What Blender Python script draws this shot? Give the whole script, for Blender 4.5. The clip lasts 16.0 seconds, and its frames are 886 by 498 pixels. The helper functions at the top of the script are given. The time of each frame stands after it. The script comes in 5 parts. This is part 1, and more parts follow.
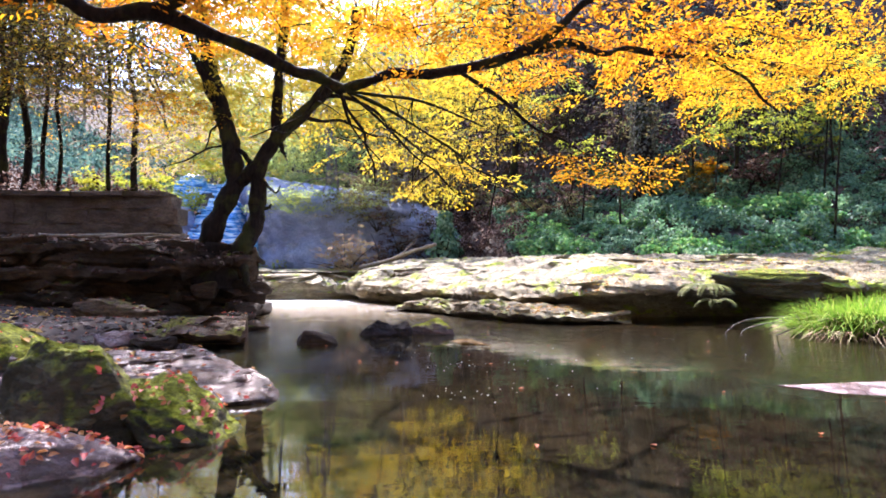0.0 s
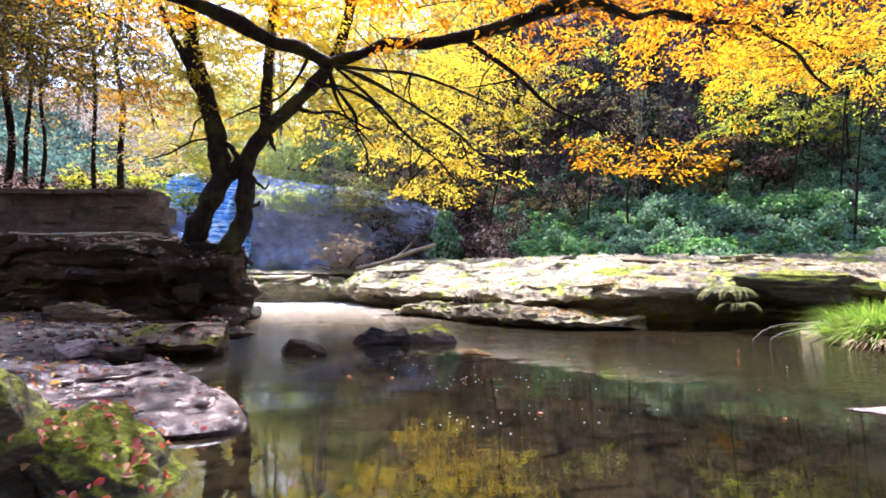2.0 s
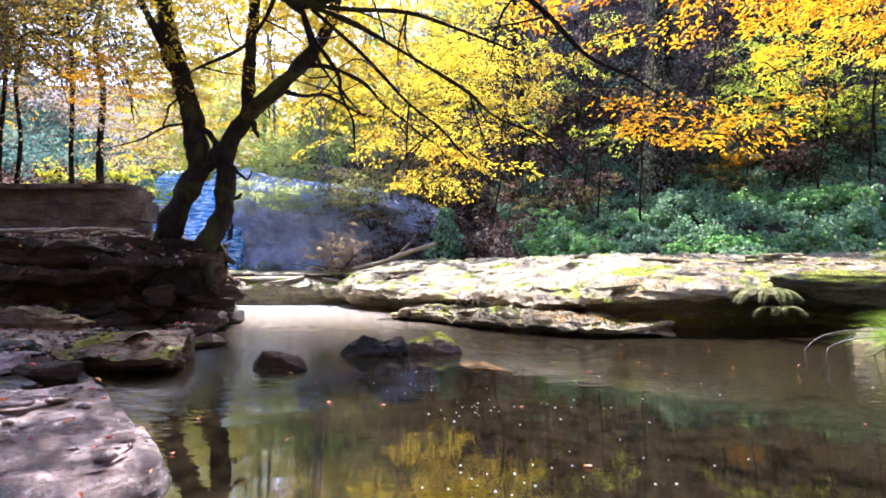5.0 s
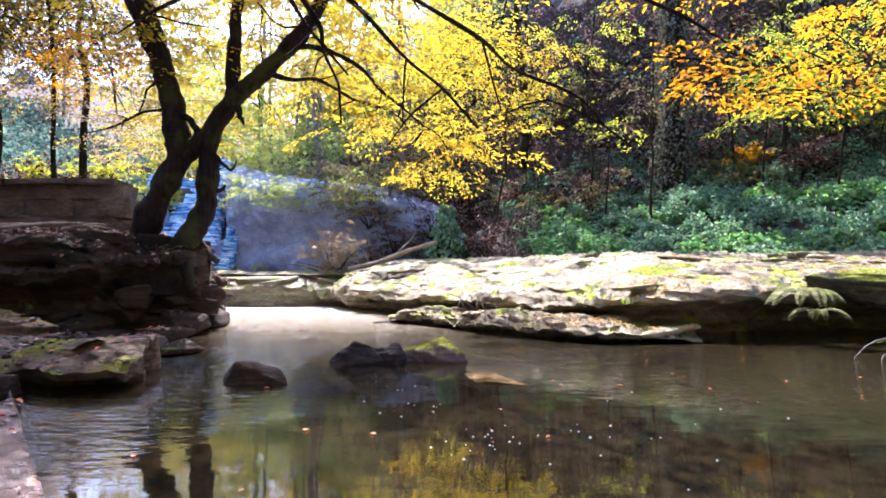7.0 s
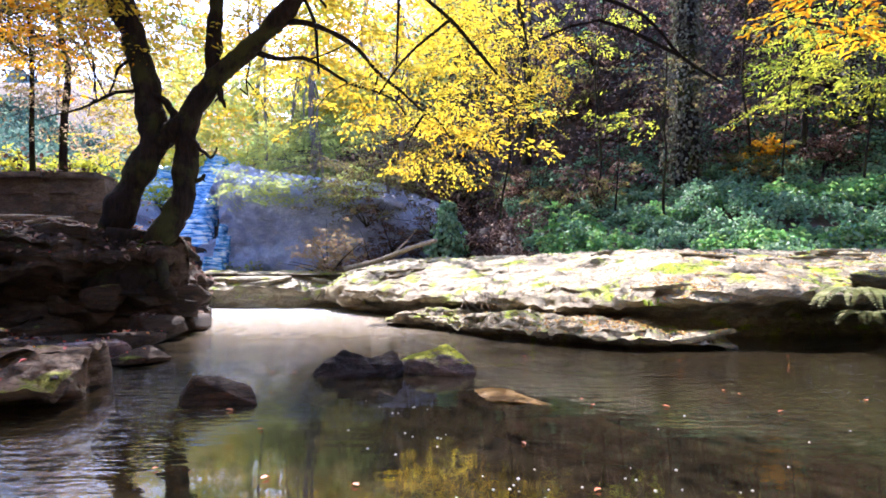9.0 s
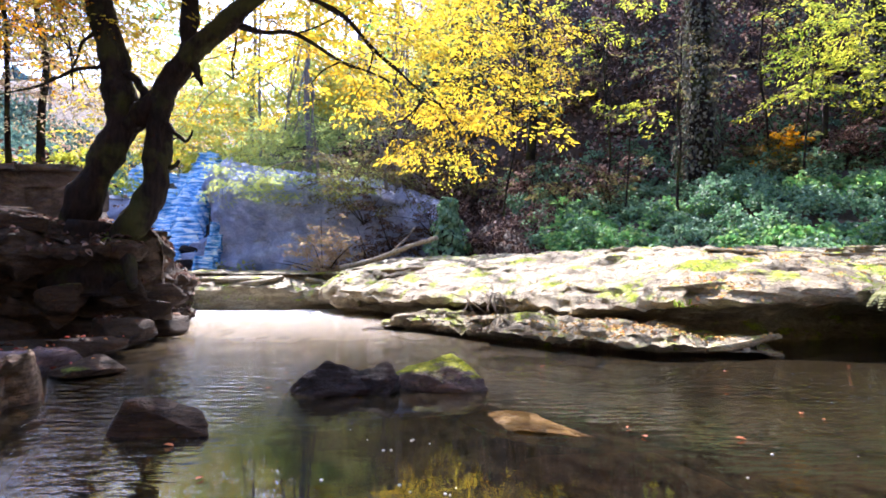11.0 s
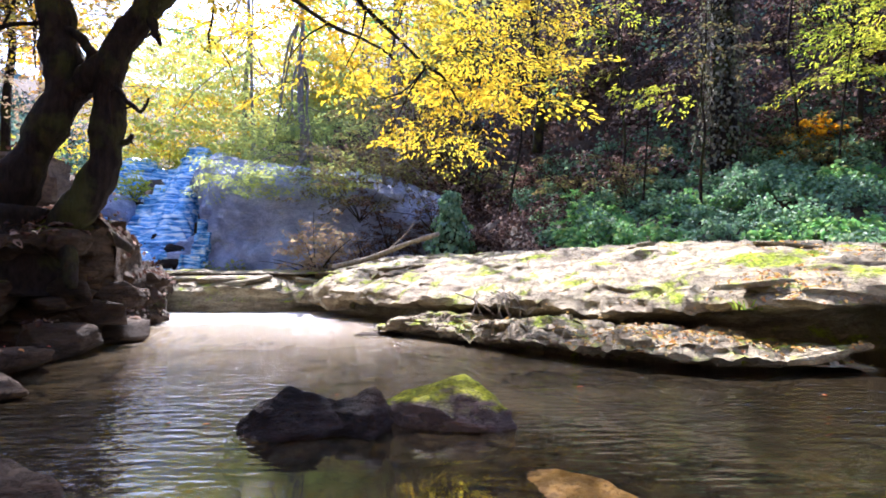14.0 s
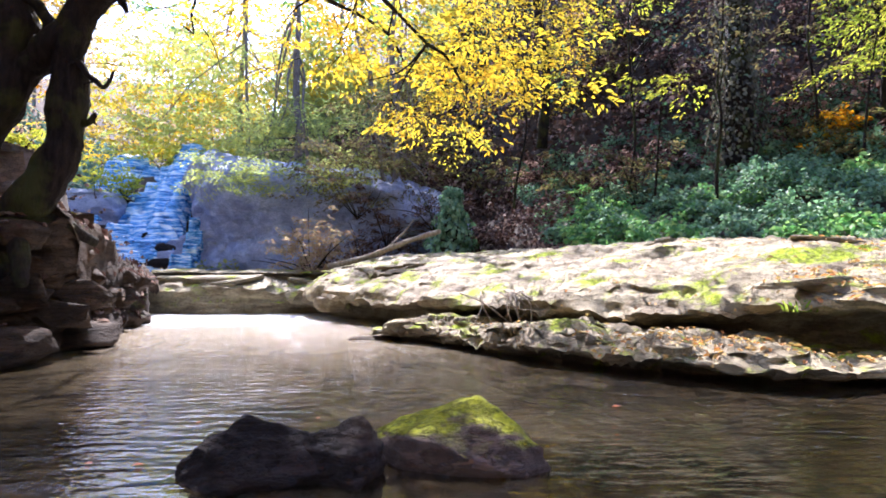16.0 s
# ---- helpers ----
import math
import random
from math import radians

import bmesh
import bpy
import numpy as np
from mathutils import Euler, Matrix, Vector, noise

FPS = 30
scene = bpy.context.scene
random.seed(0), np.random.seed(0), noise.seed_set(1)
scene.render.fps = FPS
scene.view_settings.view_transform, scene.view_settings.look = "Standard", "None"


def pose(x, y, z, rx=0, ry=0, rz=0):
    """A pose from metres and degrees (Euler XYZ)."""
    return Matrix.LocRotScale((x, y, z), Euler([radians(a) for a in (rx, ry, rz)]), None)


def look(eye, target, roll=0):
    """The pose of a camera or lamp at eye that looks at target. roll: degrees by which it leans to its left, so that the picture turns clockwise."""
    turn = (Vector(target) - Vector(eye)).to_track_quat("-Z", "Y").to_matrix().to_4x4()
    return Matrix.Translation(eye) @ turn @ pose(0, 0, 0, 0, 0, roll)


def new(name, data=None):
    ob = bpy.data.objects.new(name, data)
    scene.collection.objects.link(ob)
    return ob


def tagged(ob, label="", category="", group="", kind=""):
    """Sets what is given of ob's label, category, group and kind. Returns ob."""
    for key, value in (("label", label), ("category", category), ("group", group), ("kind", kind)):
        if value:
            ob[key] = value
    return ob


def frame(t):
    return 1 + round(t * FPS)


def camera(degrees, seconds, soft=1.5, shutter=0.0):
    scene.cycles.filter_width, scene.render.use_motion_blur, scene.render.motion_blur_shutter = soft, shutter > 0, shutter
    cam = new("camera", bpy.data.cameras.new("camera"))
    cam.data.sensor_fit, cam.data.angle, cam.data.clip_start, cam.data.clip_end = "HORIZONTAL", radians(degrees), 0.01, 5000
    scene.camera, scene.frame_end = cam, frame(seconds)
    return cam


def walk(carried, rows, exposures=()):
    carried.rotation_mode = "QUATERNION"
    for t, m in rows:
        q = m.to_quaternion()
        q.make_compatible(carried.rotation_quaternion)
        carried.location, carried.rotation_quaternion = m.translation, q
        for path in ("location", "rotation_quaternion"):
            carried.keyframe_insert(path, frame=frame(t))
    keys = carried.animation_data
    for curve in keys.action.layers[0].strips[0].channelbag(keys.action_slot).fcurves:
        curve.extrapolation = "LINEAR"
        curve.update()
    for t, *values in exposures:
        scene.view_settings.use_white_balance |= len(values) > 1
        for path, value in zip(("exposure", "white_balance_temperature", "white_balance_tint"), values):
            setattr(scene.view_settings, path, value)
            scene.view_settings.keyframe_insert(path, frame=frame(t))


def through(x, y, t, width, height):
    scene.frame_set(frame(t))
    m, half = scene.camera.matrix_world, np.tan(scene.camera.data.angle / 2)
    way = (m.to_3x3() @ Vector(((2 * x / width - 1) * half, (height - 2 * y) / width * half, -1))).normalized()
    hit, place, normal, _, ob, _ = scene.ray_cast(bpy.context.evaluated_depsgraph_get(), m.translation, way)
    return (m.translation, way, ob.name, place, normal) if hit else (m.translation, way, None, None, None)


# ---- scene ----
cam = camera(74.0, 16.0, 1.75)
PATH = [
    (0, (-0.026, -0.397, 0.632), (0.039, 1.601, 0.707), 0.1),
    (0.5, (-0.026, -0.257, 0.634), (0.040, 1.740, 0.710), 0.1),
    (1, (-0.026, -0.125, 0.634), (0.040, 1.873, 0.711), 0.1),
    (1.5, (-0.026, 0.003, 0.633), (0.040, 2.000, 0.712), 0.1),
    (2, (-0.027, 0.127, 0.632), (0.041, 2.125, 0.712), 0.1),
    (2.5, (-0.027, 0.250, 0.630), (0.041, 2.248, 0.711), 0.1),
    (3, (-0.027, 0.374, 0.628), (0.041, 2.371, 0.709), 0.1),
    (3.5, (-0.028, 0.498, 0.625), (0.041, 2.496, 0.707), 0.1),
    (4, (-0.028, 0.625, 0.621), (0.041, 2.622, 0.705), 0.1),
    (5, (-0.029, 0.886, 0.613), (0.041, 2.883, 0.699), 0.1),
    (6, (-0.030, 1.160, 0.603), (0.041, 3.157, 0.690), 0.1),
    (6.5, (-0.031, 1.301, 0.597), (0.040, 3.298, 0.686), 0.1),
    (7, (-0.031, 1.445, 0.591), (0.040, 3.442, 0.681), 0.1),
    (7.5, (-0.032, 1.591, 0.585), (0.040, 3.588, 0.676), 0.1),
    (8, (-0.033, 1.740, 0.578), (0.039, 3.736, 0.671), 0.1),
    (8.5, (-0.034, 1.890, 0.572), (0.039, 3.886, 0.665), 0.1),
    (9, (-0.034, 2.040, 0.565), (0.038, 4.037, 0.659), 0.1),
    (10, (-0.036, 2.341, 0.551), (0.037, 4.337, 0.648), 0.1),
    (11, (-0.038, 2.638, 0.538), (0.036, 4.634, 0.636), 0.1),
    (11.5, (-0.039, 2.783, 0.531), (0.035, 4.779, 0.631), 0.1),
    (12, (-0.040, 2.926, 0.524), (0.035, 4.922, 0.625), 0.1),
    (12.5, (-0.041, 3.066, 0.518), (0.034, 5.062, 0.620), 0.1),
    (13, (-0.042, 3.203, 0.511), (0.033, 5.199, 0.614), 0.1),
    (13.5, (-0.043, 3.336, 0.505), (0.032, 5.332, 0.609), 0.1),
    (14, (-0.044, 3.467, 0.500), (0.031, 5.463, 0.605), 0.1),
    (14.5, (-0.045, 3.594, 0.494), (0.030, 5.590, 0.600), 0.1),
    (15, (-0.046, 3.719, 0.489), (0.029, 5.715, 0.596), 0.1),
    (15.5, (-0.048, 3.842, 0.484), (0.028, 5.837, 0.593), 0.1),
    (16, (-0.049, 3.963, 0.480), (0.027, 5.959, 0.589), 0.1),
]
walk(cam, [(t, look(eye, target, roll)) for t, eye, target, roll in PATH], [(0.0, 2.3, 5800, 24), (3.5, 2.38, 5800, 24), (9.0, 2.4, 5800, 24), (12.5, 2.32, 5800, 24), (16.0, 2.2, 5800, 24)])


# ---- world, sun ----
SUN_AZ, SUN_EL = -12.0, 47.0          # degrees: bearing from straight ahead (minus: to the left), height
world = bpy.data.worlds.new("world")
scene.world = world
world.use_nodes = True
wn = world.node_tree
sky = wn.nodes.new("ShaderNodeTexSky")
sky.sky_type, sky.sun_disc = "NISHITA", False
sky.sun_elevation, sky.sun_rotation = radians(SUN_EL), radians(SUN_AZ)
sky.air_density, sky.dust_density, sky.ozone_density = 1.0, 0.8, 1.5
wn.links.new(sky.outputs[0], wn.nodes["Background"].inputs[0])
wn.nodes["Background"].inputs[1].default_value = 0.145
sun = new("sun", bpy.data.lights.new("sun", "SUN"))
sun.data.energy, sun.data.angle, sun.data.color = 4.6, radians(0.55), (1.0, 0.95, 0.86)
sa, se = radians(SUN_AZ), radians(SUN_EL)
SUN_DIR = Vector((math.sin(sa) * math.cos(se), math.cos(sa) * math.cos(se), math.sin(se)))
sun.matrix_world = look(SUN_DIR * 60, (0, 0, 0))

# ---- materials ----
def material(name):
    m = bpy.data.materials.new(name)
    m.use_nodes = True
    nt = m.node_tree
    return m, nt, nt.nodes["Principled BSDF"]


def node(nt, kind, **values):
    n = nt.nodes.new(kind)
    for k, v in values.items():
        n.inputs[k.replace("_", " ")].default_value = v
    return n


def ramp(nt, fac, stops):
    r = nt.nodes.new("ShaderNodeValToRGB")
    e = r.color_ramp.elements
    while len(e) < len(stops):
        e.new(0.5)
    for el, (p, c) in zip(e, stops):
        el.position, el.color = p, (*c, 1)
    nt.links.new(fac, r.inputs[0])
    return r.outputs[0]


def mix(nt, fac, a, b):
    m = nt.nodes.new("ShaderNodeMix")
    m.data_type = "RGBA"
    for sock, v in ((m.inputs[0], fac), (m.inputs[6], a), (m.inputs[7], b)):
        if isinstance(v, (int, float)):
            sock.default_value = v
        elif isinstance(v, tuple):
            sock.default_value = (*v, 1)
        else:
            nt.links.new(v, sock)
    return m.outputs[2]


def noise_out(nt, vec, scale, detail=6.0, rough=0.6):
    n = node(nt, "ShaderNodeTexNoise", Scale=scale, Detail=detail, Roughness=rough)
    if vec is not None:
        nt.links.new(vec, n.inputs["Vector"])
    return n.outputs["Fac"]


def math_out(nt, op, a, b=0.0, clamp=False):
    m = nt.nodes.new("ShaderNodeMath")
    m.operation, m.use_clamp = op, clamp
    for s, v in zip(m.inputs, (a, b)):
        if isinstance(v, (int, float)):
            s.default_value = v
        else:
            nt.links.new(v, s)
    return m.outputs[0]


def maprange(nt, v, a, b, c=0.0, d=1.0):
    m = nt.nodes.new("ShaderNodeMapRange")
    m.inputs[1].default_value, m.inputs[2].default_value, m.inputs[3].default_value, m.inputs[4].default_value = a, b, c, d
    nt.links.new(v, m.inputs[0])
    return m.outputs[0]


def rock_material(name, dark, light, moss=0.0, strata=14.0, rough=0.75, moss_colour=(0.16, 0.2, 0.025), stain=(0.12, 0.07, 0.035), stains=0.5, mossy=(0.1, 0.75)):
    """Bedded stone in world coordinates: grain, beds, brown stains, moss where it faces up."""
    m, nt, b = material(name)
    geo = nt.nodes.new("ShaderNodeNewGeometry")
    pos = geo.outputs["Position"]
    st = node(nt, "ShaderNodeMapping")
    st.inputs["Scale"].default_value = (1.2, 1.2, strata)
    nt.links.new(pos, st.inputs["Vector"])
    beds = noise_out(nt, st.outputs[0], 1.6, 5.0)
    grain = noise_out(nt, pos, 38.0, 8.0, 0.7)
    patch = noise_out(nt, pos, 2.3, 7.0, 0.65)
    v = math_out(nt, "ADD", math_out(nt, "MULTIPLY", beds, 0.5), math_out(nt, "MULTIPLY", patch, 0.5))
    col = ramp(nt, v, [(0.34, dark), (0.5, tuple((x + y) / 2 for x, y in zip(dark, light))), (0.62, light)])
    col = mix(nt, maprange(nt, grain, 0.35, 0.75, 0.0, 0.45), col, tuple(x * 0.5 for x in dark))
    col = mix(nt, math_out(nt, "MULTIPLY", maprange(nt, noise_out(nt, pos, 1.1, 5.0), 0.5, 0.68), stains), col, stain)
    if moss:
        sep = nt.nodes.new("ShaderNodeSeparateXYZ")
        nt.links.new(geo.outputs["Normal"], sep.inputs[0])
        up = maprange(nt, sep.outputs[2], *mossy)
        where = maprange(nt, noise_out(nt, pos, 2.7, 6.0, 0.7), 0.68 - 0.34 * moss, 0.76 - 0.34 * moss)
        tint = ramp(nt, noise_out(nt, pos, 45.0, 4.0), [(0.3, tuple(c * 0.45 for c in moss_colour)), (0.7, tuple(c * 1.5 for c in moss_colour))])
        f = math_out(nt, "MULTIPLY", up, where, True)
        col = mix(nt, f, col, tint)
        nt.links.new(maprange(nt, f, 0, 1, rough, 0.95), b.inputs["Roughness"])
    else:
        nt.links.new(maprange(nt, patch, 0.3, 0.7, rough - 0.2, min(1, rough + 0.15)), b.inputs["Roughness"])
    nt.links.new(col, b.inputs["Base Color"])
    b.inputs["Specular IOR Level"].default_value = 0.2 if rough > 0.7 else 0.5
    rug = node(nt, "ShaderNodeMapping")
    rug.inputs["Scale"].default_value = (1.0, 1.0, 2.6)
    nt.links.new(pos, rug.inputs["Vector"])
    coarse = noise_out(nt, rug.outputs[0], 5.0, 9.0, 0.72)
    ridge = math_out(nt, "ABSOLUTE", math_out(nt, "SUBTRACT", coarse, 0.5))
    col = mix(nt, maprange(nt, ridge, 0.0, 0.035, 0.55, 0.0), col, tuple(x * 0.35 for x in dark))
    nt.links.new(col, b.inputs["Base Color"])
    first = node(nt, "ShaderNodeBump", Strength=0.9, Distance=0.09)
    nt.links.new(math_out(nt, "ADD", coarse, math_out(nt, "MINIMUM", ridge, 0.08)), first.inputs["Height"])
    h = math_out(nt, "ADD", math_out(nt, "MULTIPLY", beds, 1.5), math_out(nt, "MULTIPLY", grain, 0.6))
    bump = node(nt, "ShaderNodeBump", Strength=0.7, Distance=0.025)
    nt.links.new(h, bump.inputs["Height"])
    nt.links.new(first.outputs[0], bump.inputs["Normal"])
    nt.links.new(bump.outputs[0], b.inputs["Normal"])
    return m


def leaf_material(name, stops, through=0.5, gloss=0.02, patch=0.0):
    """Thin leaves: each leaf its own tint along the ramp, part of the light passing through."""
    m, nt, b = material(name)
    nt.nodes.remove(b)
    out = nt.nodes["Material Output"]
    geo = nt.nodes.new("ShaderNodeNewGeometry")
    f = geo.outputs["Random Per Island"]
    if patch:
        big = maprange(nt, noise_out(nt, geo.outputs["Position"], 0.9, 3.0), 0.3, 0.7)
        f = math_out(nt, "ADD", math_out(nt, "MULTIPLY", f, 1 - patch), math_out(nt, "MULTIPLY", big, patch))
    col = ramp(nt, f, stops)
    col = mix(nt, maprange(nt, noise_out(nt, geo.outputs["Position"], 90.0, 3.0), 0.4, 0.7, 0.0, 0.35), col, tuple(c * 0.55 for c in stops[0][1]))
    dif, tr, gl = (nt.nodes.new(k) for k in ("ShaderNodeBsdfDiffuse", "ShaderNodeBsdfTranslucent", "ShaderNodeBsdfGlossy"))
    gl.inputs["Roughness"].default_value = 0.6
    for s in (dif, tr):
        nt.links.new(col, s.inputs["Color"])
    a, c = nt.nodes.new("ShaderNodeMixShader"), nt.nodes.new("ShaderNodeMixShader")
    a.inputs[0].default_value, c.inputs[0].default_value = through, gloss
    nt.links.new(dif.outputs[0], a.inputs[1]), nt.links.new(tr.outputs[0], a.inputs[2])
    nt.links.new(a.outputs[0], c.inputs[1]), nt.links.new(gl.outputs[0], c.inputs[2])
    nt.links.new(c.outputs[0], out.inputs[0])
    return m


def bark_material(name, dark, light, moss=0.0):
    m, nt, b = material(name)
    tc = nt.nodes.new("ShaderNodeNewGeometry")
    mp = node(nt, "ShaderNodeMapping")
    mp.inputs["Scale"].default_value = (9, 9, 2.2)
    nt.links.new(tc.outputs["Position"], mp.inputs[0])
    n = noise_out(nt, mp.outputs[0], 3.0, 8.0, 0.7)
    col = ramp(nt, n, [(0.35, dark), (0.65, light)])
    if moss:
        col = mix(nt, maprange(nt, noise_out(nt, tc.outputs["Position"], 3.0), 0.5, 0.62, 0.0, moss), col, (0.09, 0.11, 0.02))
    nt.links.new(col, b.inputs["Base Color"])
    b.inputs["Roughness"].default_value = 0.85
    b.inputs["Specular IOR Level"].default_value = 0.15
    bump = node(nt, "ShaderNodeBump", Strength=0.9, Distance=0.04)
    nt.links.new(n, bump.inputs["Height"]), nt.links.new(bump.outputs[0], b.inputs["Normal"])
    return m


def soil_material(name, stops, scale=3.0):
    m, nt, b = material(name)
    pos = nt.nodes.new("ShaderNodeNewGeometry").outputs["Position"]
    v = math_out(nt, "ADD", math_out(nt, "MULTIPLY", noise_out(nt, pos, scale, 8.0, 0.7), 0.5), math_out(nt, "MULTIPLY", noise_out(nt, pos, scale * 12, 5.0, 0.7), 0.5))
    nt.links.new(ramp(nt, v, stops), b.inputs["Base Color"])
    b.inputs["Roughness"].default_value = 0.95
    bump = node(nt, "ShaderNodeBump", Strength=0.9, Distance=0.05)
    nt.links.new(v, bump.inputs["Height"]), nt.links.new(bump.outputs[0], b.inputs["Normal"])
    return m


def water_material(name, tint, ripple=1.0):
    """Clear brown stream water: a tinted way through, mirror gloss by Fresnel, ripples in the surface."""
    m, nt, b = material(name)
    nt.nodes.remove(b)
    pos = nt.nodes.new("ShaderNodeNewGeometry").outputs["Position"]
    mp = node(nt, "ShaderNodeMapping")
    mp.inputs["Scale"].default_value = (0.8, 2.2, 1)
    nt.links.new(pos, mp.inputs[0])
    small = noise_out(nt, mp.outputs[0], 9.0, 3.0, 0.5)
    large = noise_out(nt, mp.outputs[0], 1.7, 2.0, 0.5)
    sep = nt.nodes.new("ShaderNodeSeparateXYZ")
    nt.links.new(pos, sep.inputs[0])
    # the current ripples upstream of a bent line; below it the pool lies smooth
    line = math_out(nt, "ADD", sep.outputs[1], math_out(nt, "MULTIPLY", math_out(nt, "MAXIMUM", sep.outputs[0], 0.0), 1.15))
    line = math_out(nt, "ADD", line, math_out(nt, "MULTIPLY", math_out(nt, "MAXIMUM", math_out(nt, "SUBTRACT", -0.35, sep.outputs[0]), 0.0), 3.0))
    line = math_out(nt, "ADD", line, math_out(nt, "MULTIPLY", large, 0.8))
    lively = math_out(nt, "ADD", maprange(nt, line, 5.4, 8.0, 0.02, 0.95), maprange(nt, sep.outputs[1], 7.5, 11.0, 0.0, 2.2))
    shallow = maprange(nt, math_out(nt, "SUBTRACT", math_out(nt, "ADD", sep.outputs[1], math_out(nt, "MULTIPLY", large, 1.5)), math_out(nt, "MULTIPLY", sep.outputs[0], 0.4)), 6.1, 10.8)
    # along the left bank the pale is held back: bank shade and reflection painted in
    shallow = math_out(nt, "MULTIPLY", shallow, maprange(nt, math_out(nt, "ADD", sep.outputs[0], math_out(nt, "MULTIPLY", sep.outputs[1], 0.55)), 1.5, 2.4))
    h = math_out(nt, "ADD", math_out(nt, "MULTIPLY", math_out(nt, "MULTIPLY", small, lively), 0.6 * ripple), math_out(nt, "MULTIPLY", large, 0.05 * ripple))
    bump = node(nt, "ShaderNodeBump", Strength=0.6, Distance=0.05)
    nt.links.new(h, bump.inputs["Height"])
    tr = nt.nodes.new("ShaderNodeBsdfTransparent")
    nt.links.new(mix(nt, shallow, tint, (0.94, 0.9, 0.8)), tr.inputs["Color"])
    gl = node(nt, "ShaderNodeBsdfGlossy", Roughness=0.015)
    fr = node(nt, "ShaderNodeFresnel", IOR=2.6)
    nt.links.new(bump.outputs[0], gl.inputs["Normal"]), nt.links.new(bump.outputs[0], fr.inputs["Normal"])
    silt = node(nt, "ShaderNodeBsdfDiffuse")
    nt.links.new(bump.outputs[0], silt.inputs["Normal"])
    murk = nt.nodes.new("ShaderNodeMixShader")
    # froth below the outflow over the rock step; its white also paints sun glitter
    strip = node(nt, "ShaderNodeMapping")
    strip.inputs["Scale"].default_value = (1.1, 4.0, 1)
    nt.links.new(pos, strip.inputs[0])
    edge = maprange(nt, math_out(nt, "SUBTRACT", sep.outputs[1], math_out(nt, "MULTIPLY", sep.outputs[0], 0.35)), 8.6, 12.4, -0.28, 0.36)
    froth = maprange(nt, math_out(nt, "ADD", noise_out(nt, strip.outputs[0], 2.6, 6.0, 0.7), edge), 0.56, 0.78)
    froth = math_out(nt, "MULTIPLY", froth, maprange(nt, sep.outputs[0], -0.4, -1.6))
    # pale silt colour carries the bright sky mirrored in the far water
    nt.links.new(mix(nt, froth, mix(nt, shallow, (0.17, 0.125, 0.065), (0.6, 0.5, 0.36)), (0.82, 0.83, 0.8)), silt.inputs["Color"])
    nt.links.new(math_out(nt, "MAXIMUM", maprange(nt, froth, 0, 1, 0.1, 0.85), maprange(nt, shallow, 0, 1, 0.1, 0.44)), murk.inputs[0])
    nt.links.new(tr.outputs[0], murk.inputs[1]), nt.links.new(silt.outputs[0], murk.inputs[2])
    ms = nt.nodes.new("ShaderNodeMixShader")
    nt.links.new(fr.outputs[0], ms.inputs[0]), nt.links.new(murk.outputs[0], ms.inputs[1]), nt.links.new(gl.outputs[0], ms.inputs[2])
    nt.links.new(ms.outputs[0], nt.nodes["Material Output"].inputs[0])
    return m


ROCK_SHELF = rock_material("pale_bedded_stone", (0.17, 0.125, 0.07), (0.53, 0.46, 0.29), moss=0.42, strata=9.0, moss_colour=(0.3, 0.38, 0.018))
ROCK_DARK = rock_material("dark_brown_stone", (0.018, 0.012, 0.008), (0.088, 0.053, 0.031), moss=0.3, rough=0.85)
ROCK_WET = rock_material("wet_brown_stone", (0.012, 0.009, 0.008), (0.042, 0.029, 0.026), rough=0.8)
ROCK_PINK = rock_material("wet_pinkish_stone", (0.19, 0.12, 0.115), (0.5, 0.35, 0.34), rough=0.3, strata=3.0)
ROCK_MOSS = rock_material("moss_grown_stone", (0.03, 0.028, 0.016), (0.13, 0.11, 0.07), moss=0.95, moss_colour=(0.2, 0.22, 0.014), mossy=(0.4, 0.75))
ROCK_LIGHT_MOSS = rock_material("half_mossy_stone", (0.06, 0.04, 0.032), (0.24, 0.17, 0.14), moss=0.95, moss_colour=(0.26, 0.27, 0.012), mossy=(0.7, 0.9))
ROCK_BROWN = rock_material("brown_half_mossy_stone", (0.07, 0.042, 0.025), (0.32, 0.21, 0.12), moss=0.5, moss_colour=(0.2, 0.2, 0.03))
ROCK_MUD = rock_material("wet_purple_stone", (0.075, 0.042, 0.036), (0.27, 0.17, 0.155), rough=0.3, strata=4.0, stain=(0.16, 0.08, 0.04))
# pale blue of the gorge haze put into the cliff stone's colour
ROCK_CLIFF = rock_material("hazed_cliff_stone", (0.28, 0.32, 0.48), (0.54, 0.59, 0.78), moss=0.1, strata=1.2, stains=0.1)
ROCK_MASONRY = rock_material("old_wall_stone", (0.07, 0.053, 0.046), (0.25, 0.195, 0.165), strata=2.0)
BED = soil_material("stream_bed", [(0.35, (0.012, 0.009, 0.006)), (0.5, (0.03, 0.022, 0.012)), (0.66, (0.075, 0.05, 0.025))], 1.4)
# shallow bed, paled further to paint the glare on the far water
BED_PALE = soil_material("shallow_stream_bed", [(0.35, (0.34, 0.24, 0.12)), (0.5, (0.56, 0.45, 0.28)), (0.66, (0.72, 0.64, 0.46))], 1.8)
BED_MID = soil_material("half_deep_stream_bed", [(0.35, (0.07, 0.042, 0.02)), (0.5, (0.17, 0.11, 0.055)), (0.66, (0.3, 0.21, 0.12))], 1.8)
SOIL = soil_material("forest_floor", [(0.35, (0.016, 0.011, 0.008)), (0.5, (0.045, 0.029, 0.02)), (0.65, (0.11, 0.07, 0.045))], 2.0)
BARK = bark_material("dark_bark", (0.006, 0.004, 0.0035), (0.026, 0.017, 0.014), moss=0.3)
